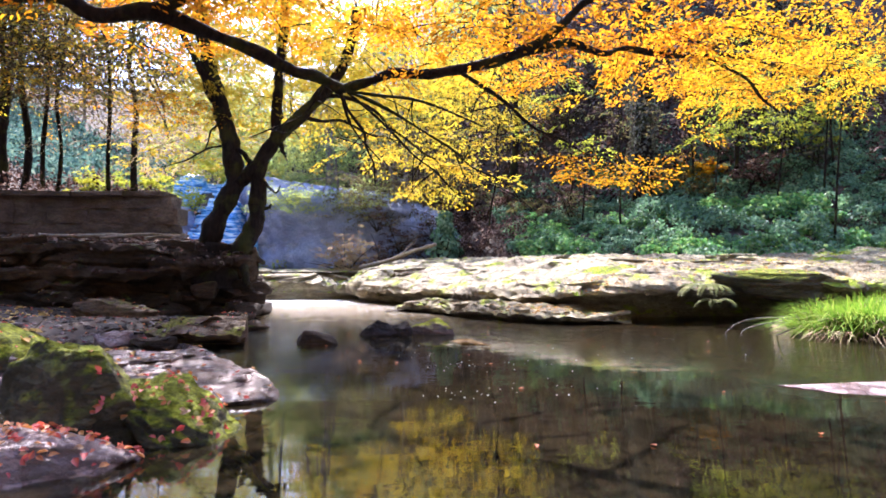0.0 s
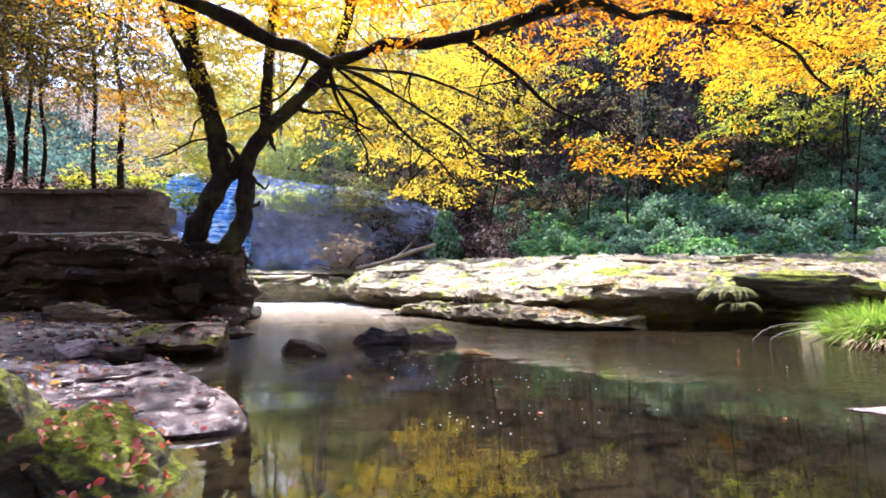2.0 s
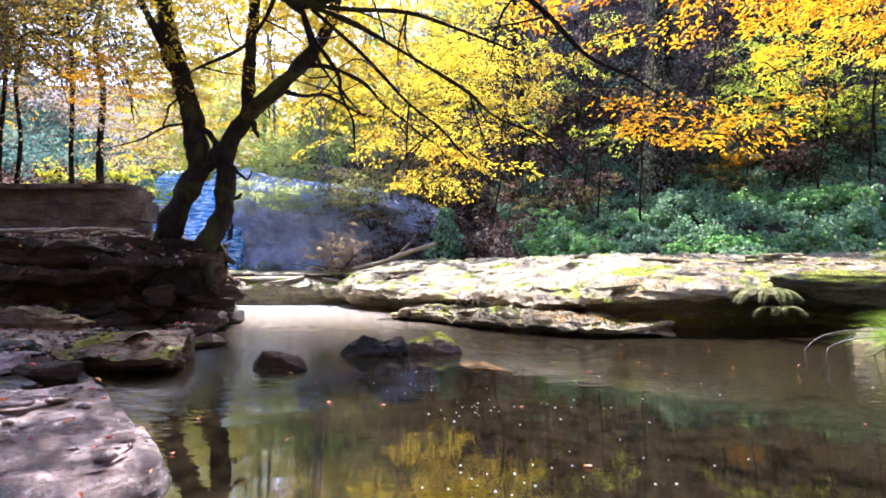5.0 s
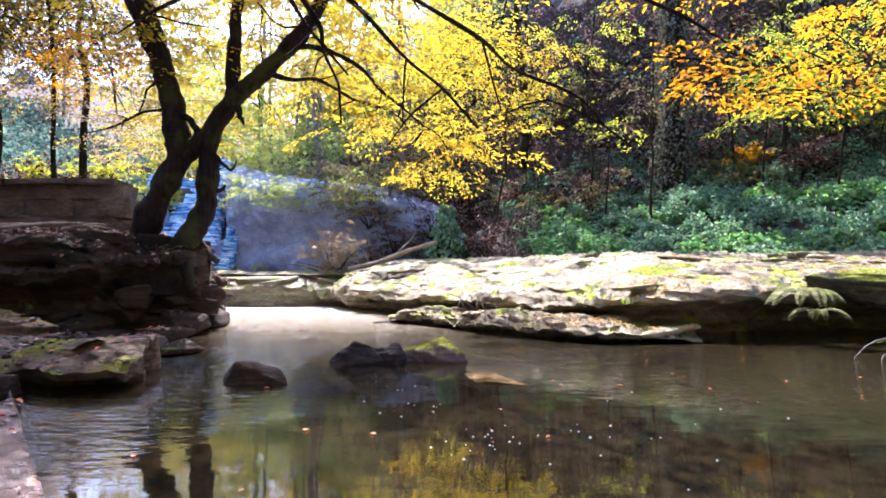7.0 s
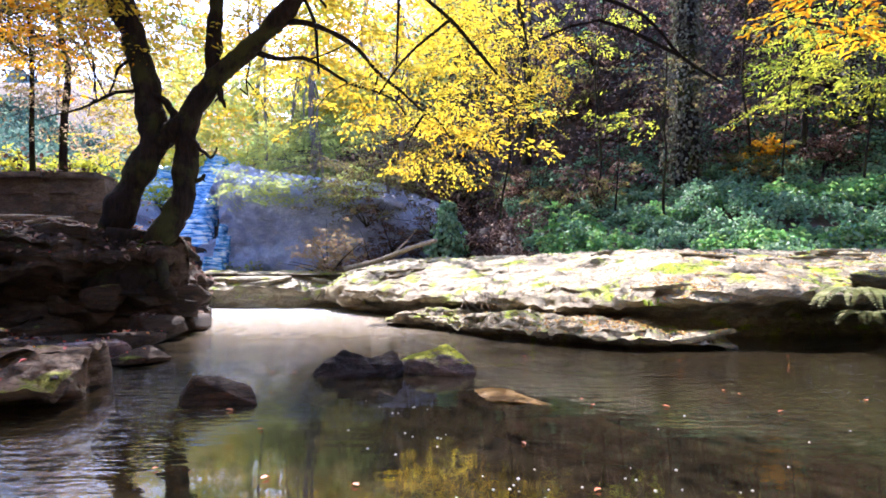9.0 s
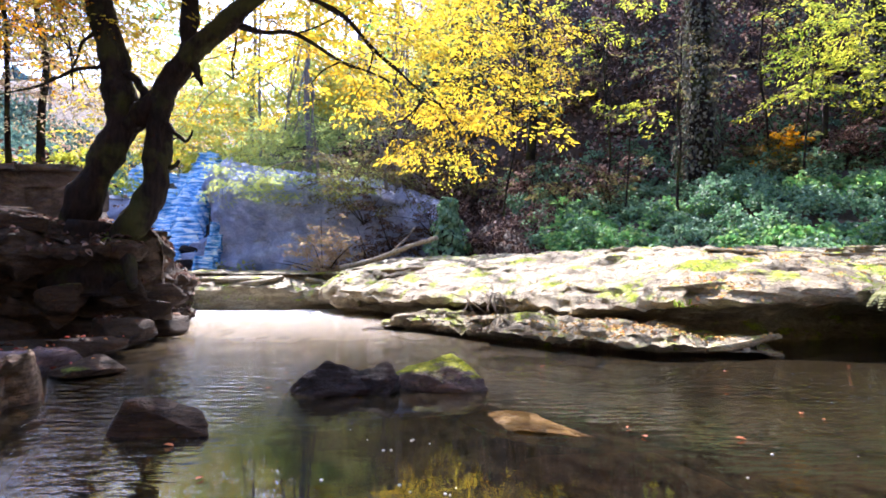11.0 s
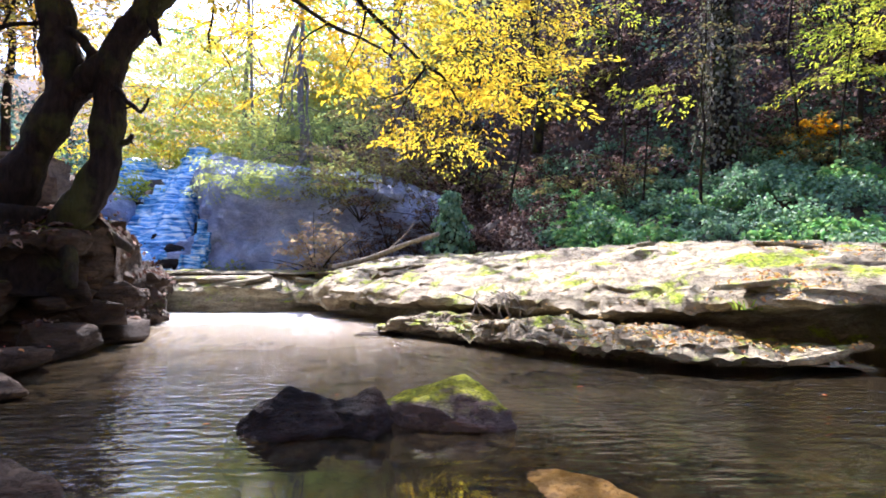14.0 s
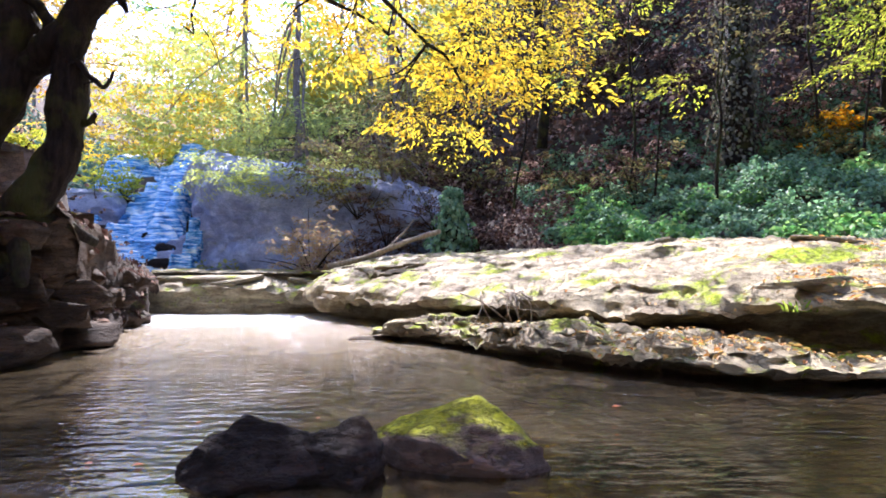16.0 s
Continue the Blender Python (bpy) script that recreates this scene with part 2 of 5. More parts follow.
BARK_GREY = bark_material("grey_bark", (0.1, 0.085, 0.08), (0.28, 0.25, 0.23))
WOOD_PALE = bark_material("bleached_wood", (0.2, 0.16, 0.12), (0.42, 0.36, 0.29))
L_ORANGE = leaf_material("orange_leaf", [(0.0, (0.58, 0.15, 0.005)), (0.35, (0.7, 0.27, 0.006)), (0.7, (0.72, 0.37, 0.008)), (1.0, (0.66, 0.46, 0.015))], 0.6, patch=0.5)
L_YELLOW = leaf_material("yellow_leaf", [(0.0, (0.62, 0.2, 0.004)), (0.3, (0.66, 0.32, 0.006)), (0.75, (0.62, 0.41, 0.01)), (1.0, (0.36, 0.38, 0.025))], 0.6, patch=0.4)
L_LEMON = leaf_material("lemon_leaf", [(0.0, (0.68, 0.34, 0.01)), (0.3, (0.68, 0.47, 0.018)), (0.6, (0.54, 0.46, 0.03)), (1.0, (0.24, 0.31, 0.04))], 0.6, gloss=0.05, patch=0.45)
L_LIME = leaf_material("lime_leaf", [(0.0, (0.6, 0.5, 0.04)), (0.5, (0.45, 0.5, 0.05)), (1.0, (0.16, 0.3, 0.04))], 0.55, patch=0.5)
L_GREEN = leaf_material("green_leaf", [(0.0, (0.08, 0.24, 0.06)), (0.6, (0.2, 0.46, 0.12)), (1.0, (0.44, 0.62, 0.18))], 0.58, gloss=0.04)
L_IVY = leaf_material("ivy_leaf", [(0.0, (0.03, 0.08, 0.035)), (0.4, (0.11, 0.25, 0.11)), (0.72, (0.23, 0.42, 0.2)), (1.0, (0.44, 0.58, 0.3))], 0.55, gloss=0.06, patch=0.3)
L_BROWN = leaf_material("dry_leaf", [(0.0, (0.035, 0.016, 0.012)), (0.45, (0.085, 0.045, 0.033)), (0.8, (0.24, 0.16, 0.135)), (1.0, (0.42, 0.31, 0.25))], 0.35, gloss=0.01)
L_OLIVE = leaf_material("olive_leaf", [(0.0, (0.075, 0.05, 0.03)), (0.4, (0.15, 0.115, 0.05)), (0.75, (0.26, 0.23, 0.08)), (1.0, (0.16, 0.22, 0.06))], 0.4)
L_VINE = leaf_material("dusty_vine_leaf", [(0.0, (0.04, 0.037, 0.025)), (0.5, (0.1, 0.095, 0.065)), (0.85, (0.2, 0.19, 0.14)), (1.0, (0.1, 0.15, 0.06))], 0.25)
L_PALE = leaf_material("pale_dry_leaf", [(0.0, (0.32, 0.2, 0.12)), (0.6, (0.5, 0.38, 0.26)), (1.0, (0.45, 0.42, 0.2))], 0.45)
L_LITTER = leaf_material("drifted_leaf", [(0.0, (0.5, 0.2, 0.06)), (0.4, (0.6, 0.36, 0.09)), (0.8, (0.55, 0.42, 0.14)), (1.0, (0.3, 0.17, 0.08))], 0.3, gloss=0.04)
L_SAGE = leaf_material("sage_leaf", [(0.0, (0.46, 0.43, 0.12)), (0.5, (0.36, 0.42, 0.17)), (1.0, (0.16, 0.26, 0.09))], 0.5, patch=0.4)
L_DROOP = leaf_material("pale_green_leaf", [(0.0, (0.62, 0.58, 0.1)), (0.5, (0.48, 0.56, 0.16)), (1.0, (0.24, 0.4, 0.12))], 0.55, gloss=0.05, patch=0.4)
# distant shade and haze put into the teal of these leaves
L_TEAL = leaf_material("hazed_green_leaf", [(0.0, (0.04, 0.1, 0.085)), (0.5, (0.11, 0.21, 0.17)), (1.0, (0.34, 0.42, 0.28))], 0.4, patch=0.4)
L_FALLEN = leaf_material("fallen_leaf", [(0.0, (0.5, 0.05, 0.05)), (0.4, (0.6, 0.12, 0.07)), (0.75, (0.62, 0.26, 0.06)), (1.0, (0.42, 0.28, 0.16))], 0.3, gloss=0.06)
L_FERN = leaf_material("fern_frond", [(0.0, (0.15, 0.17, 0.06)), (0.5, (0.26, 0.27, 0.12)), (1.0, (0.42, 0.4, 0.24))], 0.45)
GRASS = leaf_material("grass_blade", [(0.0, (0.1, 0.22, 0.02)), (0.6, (0.22, 0.36, 0.03)), (1.0, (0.4, 0.45, 0.08))], 0.5)
WATER = water_material("stream_water", (0.68, 0.61, 0.46))


# ---- building helpers ----
def link_mesh(name, verts, faces, mat, parent=None, label="", smooth=True):
    me = bpy.data.meshes.new(name)
    me.from_pydata([tuple(v) for v in verts], [], faces)
    if smooth:
        me.polygons.foreach_set("use_smooth", [True] * len(me.polygons))
    me.materials.append(mat)
    ob = new(name, me)
    if parent is not None:
        ob.parent = parent
    return tagged(ob, label)


def part(name, bm, mat, parent, label=""):
    me = bpy.data.meshes.new(name)
    bm.to_mesh(me)
    bm.free()
    me.polygons.foreach_set("use_smooth", [True] * len(me.polygons))
    me.materials.append(mat)
    ob = new(name, me)
    ob.parent = parent
    return tagged(ob, label)


def thing(name, label, category, group="", kind="", at=(0, 0, 0)):
    e = new(name)
    e.location = at
    return tagged(e, label, category, group, kind)


def fractal(p, scale, octaves=4, rough=0.55):
    v, a = 0.0, 1.0
    q = Vector(p) * scale
    for _ in range(octaves):
        v += a * noise.noise(q)
        q, a = q * 2.03, a * rough
    return v


SOLID = []                     # triangles of the ground and the rocks, on which small things come to rest


def keep_solid(ob):
    m = ob.matrix_basis
    if ob.parent is not None:
        m = ob.parent.matrix_basis @ m
    SOLID.append((ob, m.copy()))
    return ob


def rock(name, centre, size, mat, label, seed=0, turn=0.0, rough=0.28, flat=0.0, group="", detail=5, category="rock", tilt=(0, 0)):
    """A weathered boulder: a ball pressed by cutting planes, then beds and grain."""
    rnd = random.Random(seed)
    bm = bmesh.new()
    bmesh.ops.create_icosphere(bm, subdivisions=detail, radius=1.0)
    planes = []
    for _ in range(13):
        n = Vector((rnd.uniform(-1, 1), rnd.uniform(-1, 1), rnd.uniform(-0.5, 1))).normalized()
        planes.append((n, rnd.uniform(0.55, 0.86)))
    if flat:
        planes.append((Vector((rnd.uniform(-0.12, 0.12), rnd.uniform(-0.15, 0.15), 1)).normalized(), 1 - flat))
    off = Vector((seed * 3.1, seed * 1.7, seed * 0.9))
    for v in bm.verts:
        p = v.co.copy()
        for n, d in planes:
            over = p.dot(n) - d
            if over > 0:
                p -= n * over * 0.97
        k = fractal(p + off, 1.3, 3) * rough * 0.32 + fractal(p + off, 5.5, 4) * rough * 0.2
        k += 0.05 * rough * math.sin(p.z * 17 + 3 * noise.noise(p * 2 + off))
        p *= 1 + k
        v.co = Vector((p.x * size[0], p.y * size[1], p.z * size[2]))
    me = bpy.data.meshes.new(name)
    bm.to_mesh(me)
    bm.free()
    me.polygons.foreach_set("use_smooth", [True] * len(me.polygons))
    me.materials.append(mat)
    ob = new(name, me)
    ob.matrix_basis = pose(*centre, tilt[0], tilt[1], turn)
    tagged(ob, label, category, group)
    return keep_solid(ob)


def chunk(name, centre, size, mat, label, seed=0, turn=0.0, tilt=(0, 0), group="", category="rock", points=16, grain=0.05):
    """An angular broken stone: the hull of scattered points, its edges worn, its faces roughened."""
    r = random.Random(seed)
    bm = bmesh.new()
    for _ in range(points):
        v = Vector((r.uniform(-1, 1), r.uniform(-1, 1), r.uniform(-1, 1)))
        v *= r.uniform(0.8, 1.0) / max(abs(v.x), abs(v.y), abs(v.z)) if r.random() < 0.75 else 0.9
        v = v.lerp(v.normalized(), 0.45)
        bm.verts.new(v)
    hull = bmesh.ops.convex_hull(bm, input=bm.verts[:])
    inner = [g for g in hull["geom_interior"] if isinstance(g, bmesh.types.BMVert)]
    bmesh.ops.delete(bm, geom=inner, context="VERTS")
    bmesh.ops.dissolve_limit(bm, angle_limit=0.12, verts=bm.verts[:], edges=bm.edges[:])
    bmesh.ops.bevel(bm, geom=bm.edges[:] + bm.verts[:], offset=0.07, segments=2, affect="EDGES", profile=0.6)
    bmesh.ops.triangulate(bm, faces=bm.faces[:])
    for _ in range(2):
        long = [e for e in bm.edges if e.calc_length() > 0.16]
        bmesh.ops.subdivide_edges(bm, edges=long, cuts=1)
        bmesh.ops.triangulate(bm, faces=bm.faces[:])
    off = Vector((seed * 1.3, seed * 0.7, 0))
    for v in bm.verts:
        v.co *= 1 + grain * (fractal(v.co + off, 2.2, 4) + 0.5 * fractal(v.co + off, 7.0, 2))
        v.co = Vector((v.co.x * size[0], v.co.y * size[1], v.co.z * size[2]))
    me = bpy.data.meshes.new(name)
    bm.to_mesh(me)
    bm.free()
    me.polygons.foreach_set("use_smooth", [True] * len(me.polygons))
    me.materials.append(mat)
    ob = new(name, me)
    ob.matrix_basis = pose(*centre, tilt[0], tilt[1], turn)
    tagged(ob, label, category, group)
    return keep_solid(ob)


def smooth_line(points, n):
    """n points evenly along a soft curve through the given ones."""
    pts = [Vector(p) for p in points]
    ext = [pts[0] * 2 - pts[1], *pts, pts[-1] * 2 - pts[-2]]
    dense = []
    for i in range(1, len(ext) - 2):
        p0, p1, p2, p3 = ext[i - 1:i + 3]
        for j in range(24):
            t = j / 24
            dense.append(0.5 * (2 * p1 + (p2 - p0) * t + (2 * p0 - 5 * p1 + 4 * p2 - p3) * t * t + (3 * p1 - 3 * p2 + p3 - p0) * t ** 3))
    dense.append(pts[-1])
    run = [0.0]
    for a, b in zip(dense, dense[1:]):
        run.append(run[-1] + (b - a).length)
    out, k = [], 0
    for i in range(n):
        s = run[-1] * i / (n - 1)
        while k < len(run) - 2 and run[k + 1] < s:
            k += 1
        f = (s - run[k]) / max(1e-9, run[k + 1] - run[k])
        out.append(dense[k].lerp(dense[k + 1], min(1, max(0, f))))
    return out


def ledge(name, front, profile, mat, label, category="rock", inward=(0, 1), n_u=150, n_v=70, wobble=0.25, beds=0.06, bed_h=0.11, lumps=0.05, kind="", bedslope=0.0):
    """A bedded rock mass: a profile of (inset, height) drawn along a front line whose z scales the height,
    broken by joints, beds and lumps. profile: list of (inset, z) or a function of the way along, 0 to 1."""
    line = smooth_line(front, n_u)
    side = Vector((inward[0], inward[1], 0)).normalized()
    verts, faces = [], []
    for i, p in enumerate(line):
        u = i / (n_u - 1)
        prof = profile(u) if callable(profile) else profile
        run = smooth_line([(a, b, 0) for a, b in prof], n_v)
        for j, q in enumerate(run):
            inset, h = q.x, q.y
            w = Vector((p.x, p.y, 0)) + side * inset
            w.z = h * p.z
            k = Vector((w.x, w.y, w.z))
            # each bed stands out or back by its own amount
            zz = (w.z + bedslope * inset + 0.05 * noise.noise(k * 0.9)) / bed_h
            cell = math.floor(zz)
            edge = zz - cell
            step = noise.noise(Vector((w.x * 0.7 + cell * 7.3, w.y * 0.7, cell * 3.7)))
            back = beds * (step + 0.5 * max(0, 1 - 6 * min(edge, 1 - edge)))
            face_w = 1.0 if j < n_v * 0.55 else 0.35
            w += side * back * face_w * 1.4
            w += side * wobble * fractal(k + Vector((5, 3, 0)), 0.8, 3) * (1.0 if j < n_v * 0.6 else 0.2)
            w.z += 0.6 * lumps * fractal(k + Vector((11, 0, 4)), 2.6, 5, 0.65) * (0.25 if w.z < 0.05 else 1.0)
            # joints: narrow clefts between slabs
            crease = 1 - abs(noise.noise(Vector((w.x * 1.3 + 9, w.y * 2.9 + 0.5 * w.x, w.z * 2)))) * 5.0
            w.z -= 0.9 * lumps * max(0, crease - 0.3) * (1.0 if w.z > 0.06 else 0.0)
            # thin bedding steps on the upper side, broken by cross joints
            if j > n_v * 0.4:
                lift = fractal(Vector((k.x * 0.75 + 0.3 * k.y, k.y * 1.5, 3.0)), 0.9, 4, 0.6)
                cross = noise.cell(Vector((k.x * 1.7 + 0.4 * fractal(k, 1.0, 2), k.y * 2.6 + 0.4 * fractal(k, 1.3, 2), 0)))
                w.z += beds * (0.42 * math.floor(5 * lift) / 5 + 0.2 * cross)
            verts.append(w)
    for i in range(n_u - 1):
        for j in range(n_v - 1):
            a = i * n_v + j
            faces.append((a, a + 1, a + n_v + 1, a + n_v))
    for ring in (range(n_v), range((n_u - 1) * n_v, n_u * n_v)):
        faces.append(tuple(ring))
    bm = bmesh.new()
    me = bpy.data.meshes.new(name)
    me.from_pydata([tuple(v) for v in verts], [], faces)
    bm.from_mesh(me)
    bmesh.ops.recalc_face_normals(bm, faces=bm.faces)
    for e in bm.edges:
        e.smooth = len(e.link_faces) == 2 and e.calc_face_angle(0.0) < 0.42
    bm.to_mesh(me)
    bm.free()
    me.polygons.foreach_set("use_smooth", [True] * len(me.polygons))
    me.materials.append(mat)
    ob = new(name, me)
    tagged(ob, label, category, "", kind)
    return keep_solid(ob)


def tube(bm, points, r0, r1, sides=8, n=None, gnarl=0.0, seed=0):
    """A tapered, slightly knotty limb along a soft curve."""
    n = n or max(6, 4 * len(points))
    line = smooth_line(points, n)
    rings = []
    ref = Vector((0.3, 0.9, 0.2))
    for i, p in enumerate(line):
        d = (line[min(i + 1, n - 1)] - line[max(i - 1, 0)]).normalized()
        x = d.cross(ref).normalized()
        y = d.cross(x)
        u = i / (n - 1)
        r = r0 + (r1 - r0) * u
        ring = []
        for k in range(sides):
            a = 2 * math.pi * k / sides
            o = x * math.cos(a) + y * math.sin(a)
            rr = r * (1 + gnarl * fractal(p + o * r + Vector((seed, 0, 0)), 4.0, 3))
            ring.append(bm.verts.new(p + o * rr))
        rings.append(ring)
    for a, b in zip(rings, rings[1:]):
        for k in range(sides):
            bm.faces.new((a[k], a[(k + 1) % sides], b[(k + 1) % sides], b[k]))
    bm.faces.new(rings[0][::-1])
    bm.faces.new(rings[-1])
    return line


def leaf_mesh(name, pos, along, up, size, mat, parent=None, label="", width=0.38, fold=0.12):
    """Many small pointed leaves in one mesh: base, tip and two shoulders on each side of a folded midrib."""
    pos, along, up, size = (np.asarray(a, float) for a in (pos, along, up, size))
    along /= np.linalg.norm(along, axis=1, keepdims=True) + 1e-9
    side = np.cross(along, up)
    side /= np.linalg.norm(side, axis=1, keepdims=True) + 1e-9
    nor = np.cross(side, along)
    s = size[:, None]
    w = width
    sh = [(0, 0, 0), (0.32, w * 0.5, fold), (0.7, w * 0.36, fold * 0.8), (1.0, 0, -0.12), (0.7, -w * 0.36, fold * 0.8), (0.32, -w * 0.5, fold)]
    v = np.stack([pos + s * (a * along + b * side + c * nor) for a, b, c in sh], axis=1).reshape(-1, 3)
    n = len(pos)
    base = np.arange(n)[:, None] * 6
    f = np.stack([base + np.array([0, 3, 2, 1]), base + np.array([0, 5, 4, 3])], axis=1).reshape(-1, 4)
    me = bpy.data.meshes.new(name)
    me.vertices.add(len(v))
    me.vertices.foreach_set("co", v.ravel())
    me.loops.add(f.size)
    me.loops.foreach_set("vertex_index", f.ravel().astype(np.int32))
    me.polygons.add(len(f))
    me.polygons.foreach_set("loop_start", np.arange(0, f.size, 4, dtype=np.int32))
    me.update(calc_edges=True)
    me.validate()
    me.materials.append(mat)
    ob = new(name, me)
    if parent is not None:
        ob.parent = parent
    return tagged(ob, label)


def sprays(rng, origins, dirs, lengths, per, leaf, droop=0.25, wide=0.5, twigs=None, tilt=0.16):
    """Flat layered sprays as beeches bear them. Returns arrays of leaf place, direction, up and size; twigs: a bmesh for the stalks."""
    P, A, U, S = [], [], [], []
    for o, d, L in zip(origins, dirs, lengths):
        o, d = np.array(o, float), np.array(d, float)
        d = d / (np.linalg.norm(d) + 1e-9)
        lat = np.cross(d, (0, 0, 1.0))
        lat /= np.linalg.norm(lat) + 1e-9
        roll = rng.normal(0, tilt)
        lat = lat * math.cos(roll) + np.array((0, 0, math.sin(roll)))
        n = max(4, int(per * rng.uniform(0.7, 1.3)))
        u = rng.uniform(0.08, 1.0, n)
        sd = rng.choice((-1.0, 1.0), n)
        off = rng.uniform(0, 1, n) ** 0.8 * wide * L * np.sin(np.clip(u * 0.85 + 0.15, 0, 1) * math.pi) ** 0.7
        p = o + d * (u * L)[:, None] + lat * (sd * off)[:, None]
        p[:, 2] -= droop * L * u ** 2 + 0.25 * off
        p += rng.normal(0, 0.018, (n, 3))
        a = d * 0.75 + lat * (sd * 0.7)[:, None] + rng.normal(0, 0.3, (n, 3))
        a[:, 2] -= 0.25
        up = np.array((0, 0, 1.0)) + rng.normal(0, 0.3, (n, 3))
        P.append(p), A.append(a), U.append(up), S.append(rng.uniform(0.65, 1.2, n) * leaf)
        if twigs is not None:
            pts = [Vector(o), Vector(o + d * L * 0.5 - np.array((0, 0, droop * L * 0.22))), Vector(o + d * L * 0.95 - np.array((0, 0, droop * L * 0.9)))]
            tube(twigs, pts, 0.0045, 0.002, 3, 4)
    return [np.concatenate(a) for a in (P, A, U, S)]


def around(rng, line, count, spread, lengths, lean=(0, 0, 0)):
    """Origins, ways and lengths of sprays that leave a limb on all sides, mostly flat."""
    line = [np.array(p) for p in smooth_line(line, 60)]
    o, d, l = [], [], []
    for _ in range(count):
        p = line[rng.integers(4, 60)] + rng.normal(0, 1, 3) * np.array(spread)
        a = rng.uniform(0, 2 * math.pi)
        o.append(p)
        d.append(np.array((math.cos(a), math.sin(a), rng.normal(0.02, 0.2))) + np.array(lean))
        l.append(rng.uniform(*lengths))
    return o, d, l


def in_box(rng, lo, hi, count, lengths, lean=(0, 0, 0)):
    o = rng.uniform(lo, hi, (count, 3))
    a = rng.uniform(0, 2 * math.pi, count)
    d = np.stack([np.cos(a), np.sin(a), rng.normal(0, 0.2, count)], 1) + np.array(lean)
    return o, d, rng.uniform(*lengths, count)


# ---- ground ----
def steps(x, xs, ys):
    return np.interp(x, xs, ys)


def soft(v, a, b):
    t = np.clip((v - a) / (b - a), 0, 1)
    return t * t * (3 - 2 * t)


def back_line(x):
    return steps(x, [-7, -4, -2, 0.5, 2, 3.5, 6, 9, 20, 60], [18.5, 17.1, 16.4, 14.8, 12.6, 10.9, 9.8, 9.0, 7, 2])


def left_line(y):
    return steps(y, [-30, 1, 2.5, 4, 6, 7, 8, 11, 13, 16, 17.5, 60], [-2.6, -1.9, -2.3, -2.7, -2.9, -3.0, -2.9, -3.7, -4.6, -6.0, -6.4, -9])


def hill_height(s, x):
    slope = 0.8 + (0.46 + 0.075 * np.clip(x - 3.5, 0, 5)) * np.clip(s, 0, 3) + 1.5 * np.clip(s - 3, 0, 6) + 0.5 * np.clip(s - 9, 0, 40)
    k = soft(x, -0.6, 1.2)
    cliff = np.where(s > 1.0, 2.75 + 0.75 * np.clip(s - 1.0, 0, 6) + 0.4 * np.clip(s - 7, 0, 40), 0.36)
    return slope * k + cliff * (1 - k)


def ground_height(x, y):
    """Height of the ground: stream bed, low shore, bank, terrace, hill and gorge."""
    x, y = np.asarray(x, float), np.asarray(y, float)
    bed = np.where(y > 13.5, 0.42, -0.46 + 0.34 * soft(y + 0.5 * x, 6.5, 9.5)) + 0.06 * np.sin(x * 1.7 + y) * np.sin(y * 1.3)
    z = bed
    # right: under the shelf, then the hill
    s = (y - back_line(x)) * 0.8
    right = np.where(s > 0, hill_height(s, x), -0.5 + 1.25 * np.clip((s + 2.2) / 2.2, 0, 1) ** 1.5)
    z = np.maximum(z, np.where(x > -6.0, right, z))
    # right shore near the grass
    xr = steps(y, [-30, 2, 4.5, 5.2, 6.4, 7], [6.5, 5.4, 4.1, 3.75, 3.9, 6])
    z = np.maximum(z, np.where(y < 9, np.minimum(-0.42 + 0.9 * np.clip(x - xr + 0.35, 0, 3), 0.1 + 0.35 * np.clip(x - xr - 1, 0, 30)), z))
    # left: low stony shore, bank, terrace
    d = left_line(y) - x
    shore = -0.42 + 0.47 * np.clip(d + 0.9, 0, 1) + 0.08 * np.clip(d, 0, 3)
    bank = soft(y - 0.28 * (x + 2.5), 7.8, 8.4) * soft(d, 0.0, 0.5)
    bank = np.maximum(bank, soft(-x, 6.5, 8.0))
    shore = shore + (0.98 - shore) * bank * (1 - 0.55 * soft(y, 12.6, 13.6) * soft(x, -6.4, -5.6))
    edge = steps(y, [11.8, 15, 16.2, 17, 18.0, 18.4, 40], [-5.5, -6.4, -9.0, -10.2, -9.0, -7.6, -10])
    terrace = soft(y, 12.2, 12.5) * soft(edge - x, 0.0, 0.25)
    shore = shore + (2.3 + 0.05 * np.clip(y - 12, 0, 40) - shore) * terrace
    shore = shore + (0.45 + 0.5 * soft(-y, -9, -6)) * np.clip(-10 - x, 0, 14)
    z = np.where(d > -0.9, np.maximum(z, shore), z)
    # the fall's gully
    gully = soft(y, 16.3, 16.9) * soft(x, -10.2 + 1.1 * np.clip(y - 17, 0, 1.5), -9.6 + 1.1 * np.clip(y - 17, 0, 1.5)) * soft(-x, 5.0, 5.6)
    z = z * (1 - gully) + gully * (0.22 + 0.84 * np.clip(y - 16.95, 0, 3.7) + 0.12 * np.clip(y - 21, 0, 40))
    # the valley behind the falls; unseen slopes behind and beside, raised to block sky light
    z = z + 0.28 * np.clip(y - 30, 0, 45) + 1.1 * np.clip(-6 - y, 0, 11) + 0.5 * np.clip(x - 9, 0, 14) * soft(-y, -8, -4)
    return z


def grid_axis(lo, a, b, hi, fine, grow=1.16):
    mid = list(np.arange(a, b, fine))
    out, st, v = [], fine, b
    while v < hi:
        out.append(v)
        st *= grow
        v += st
    low, st, v = [], fine, a
    while v > lo:
        st *= grow
        v -= st
        low.append(v)
    return np.array(low[::-1] + mid + out + [hi])


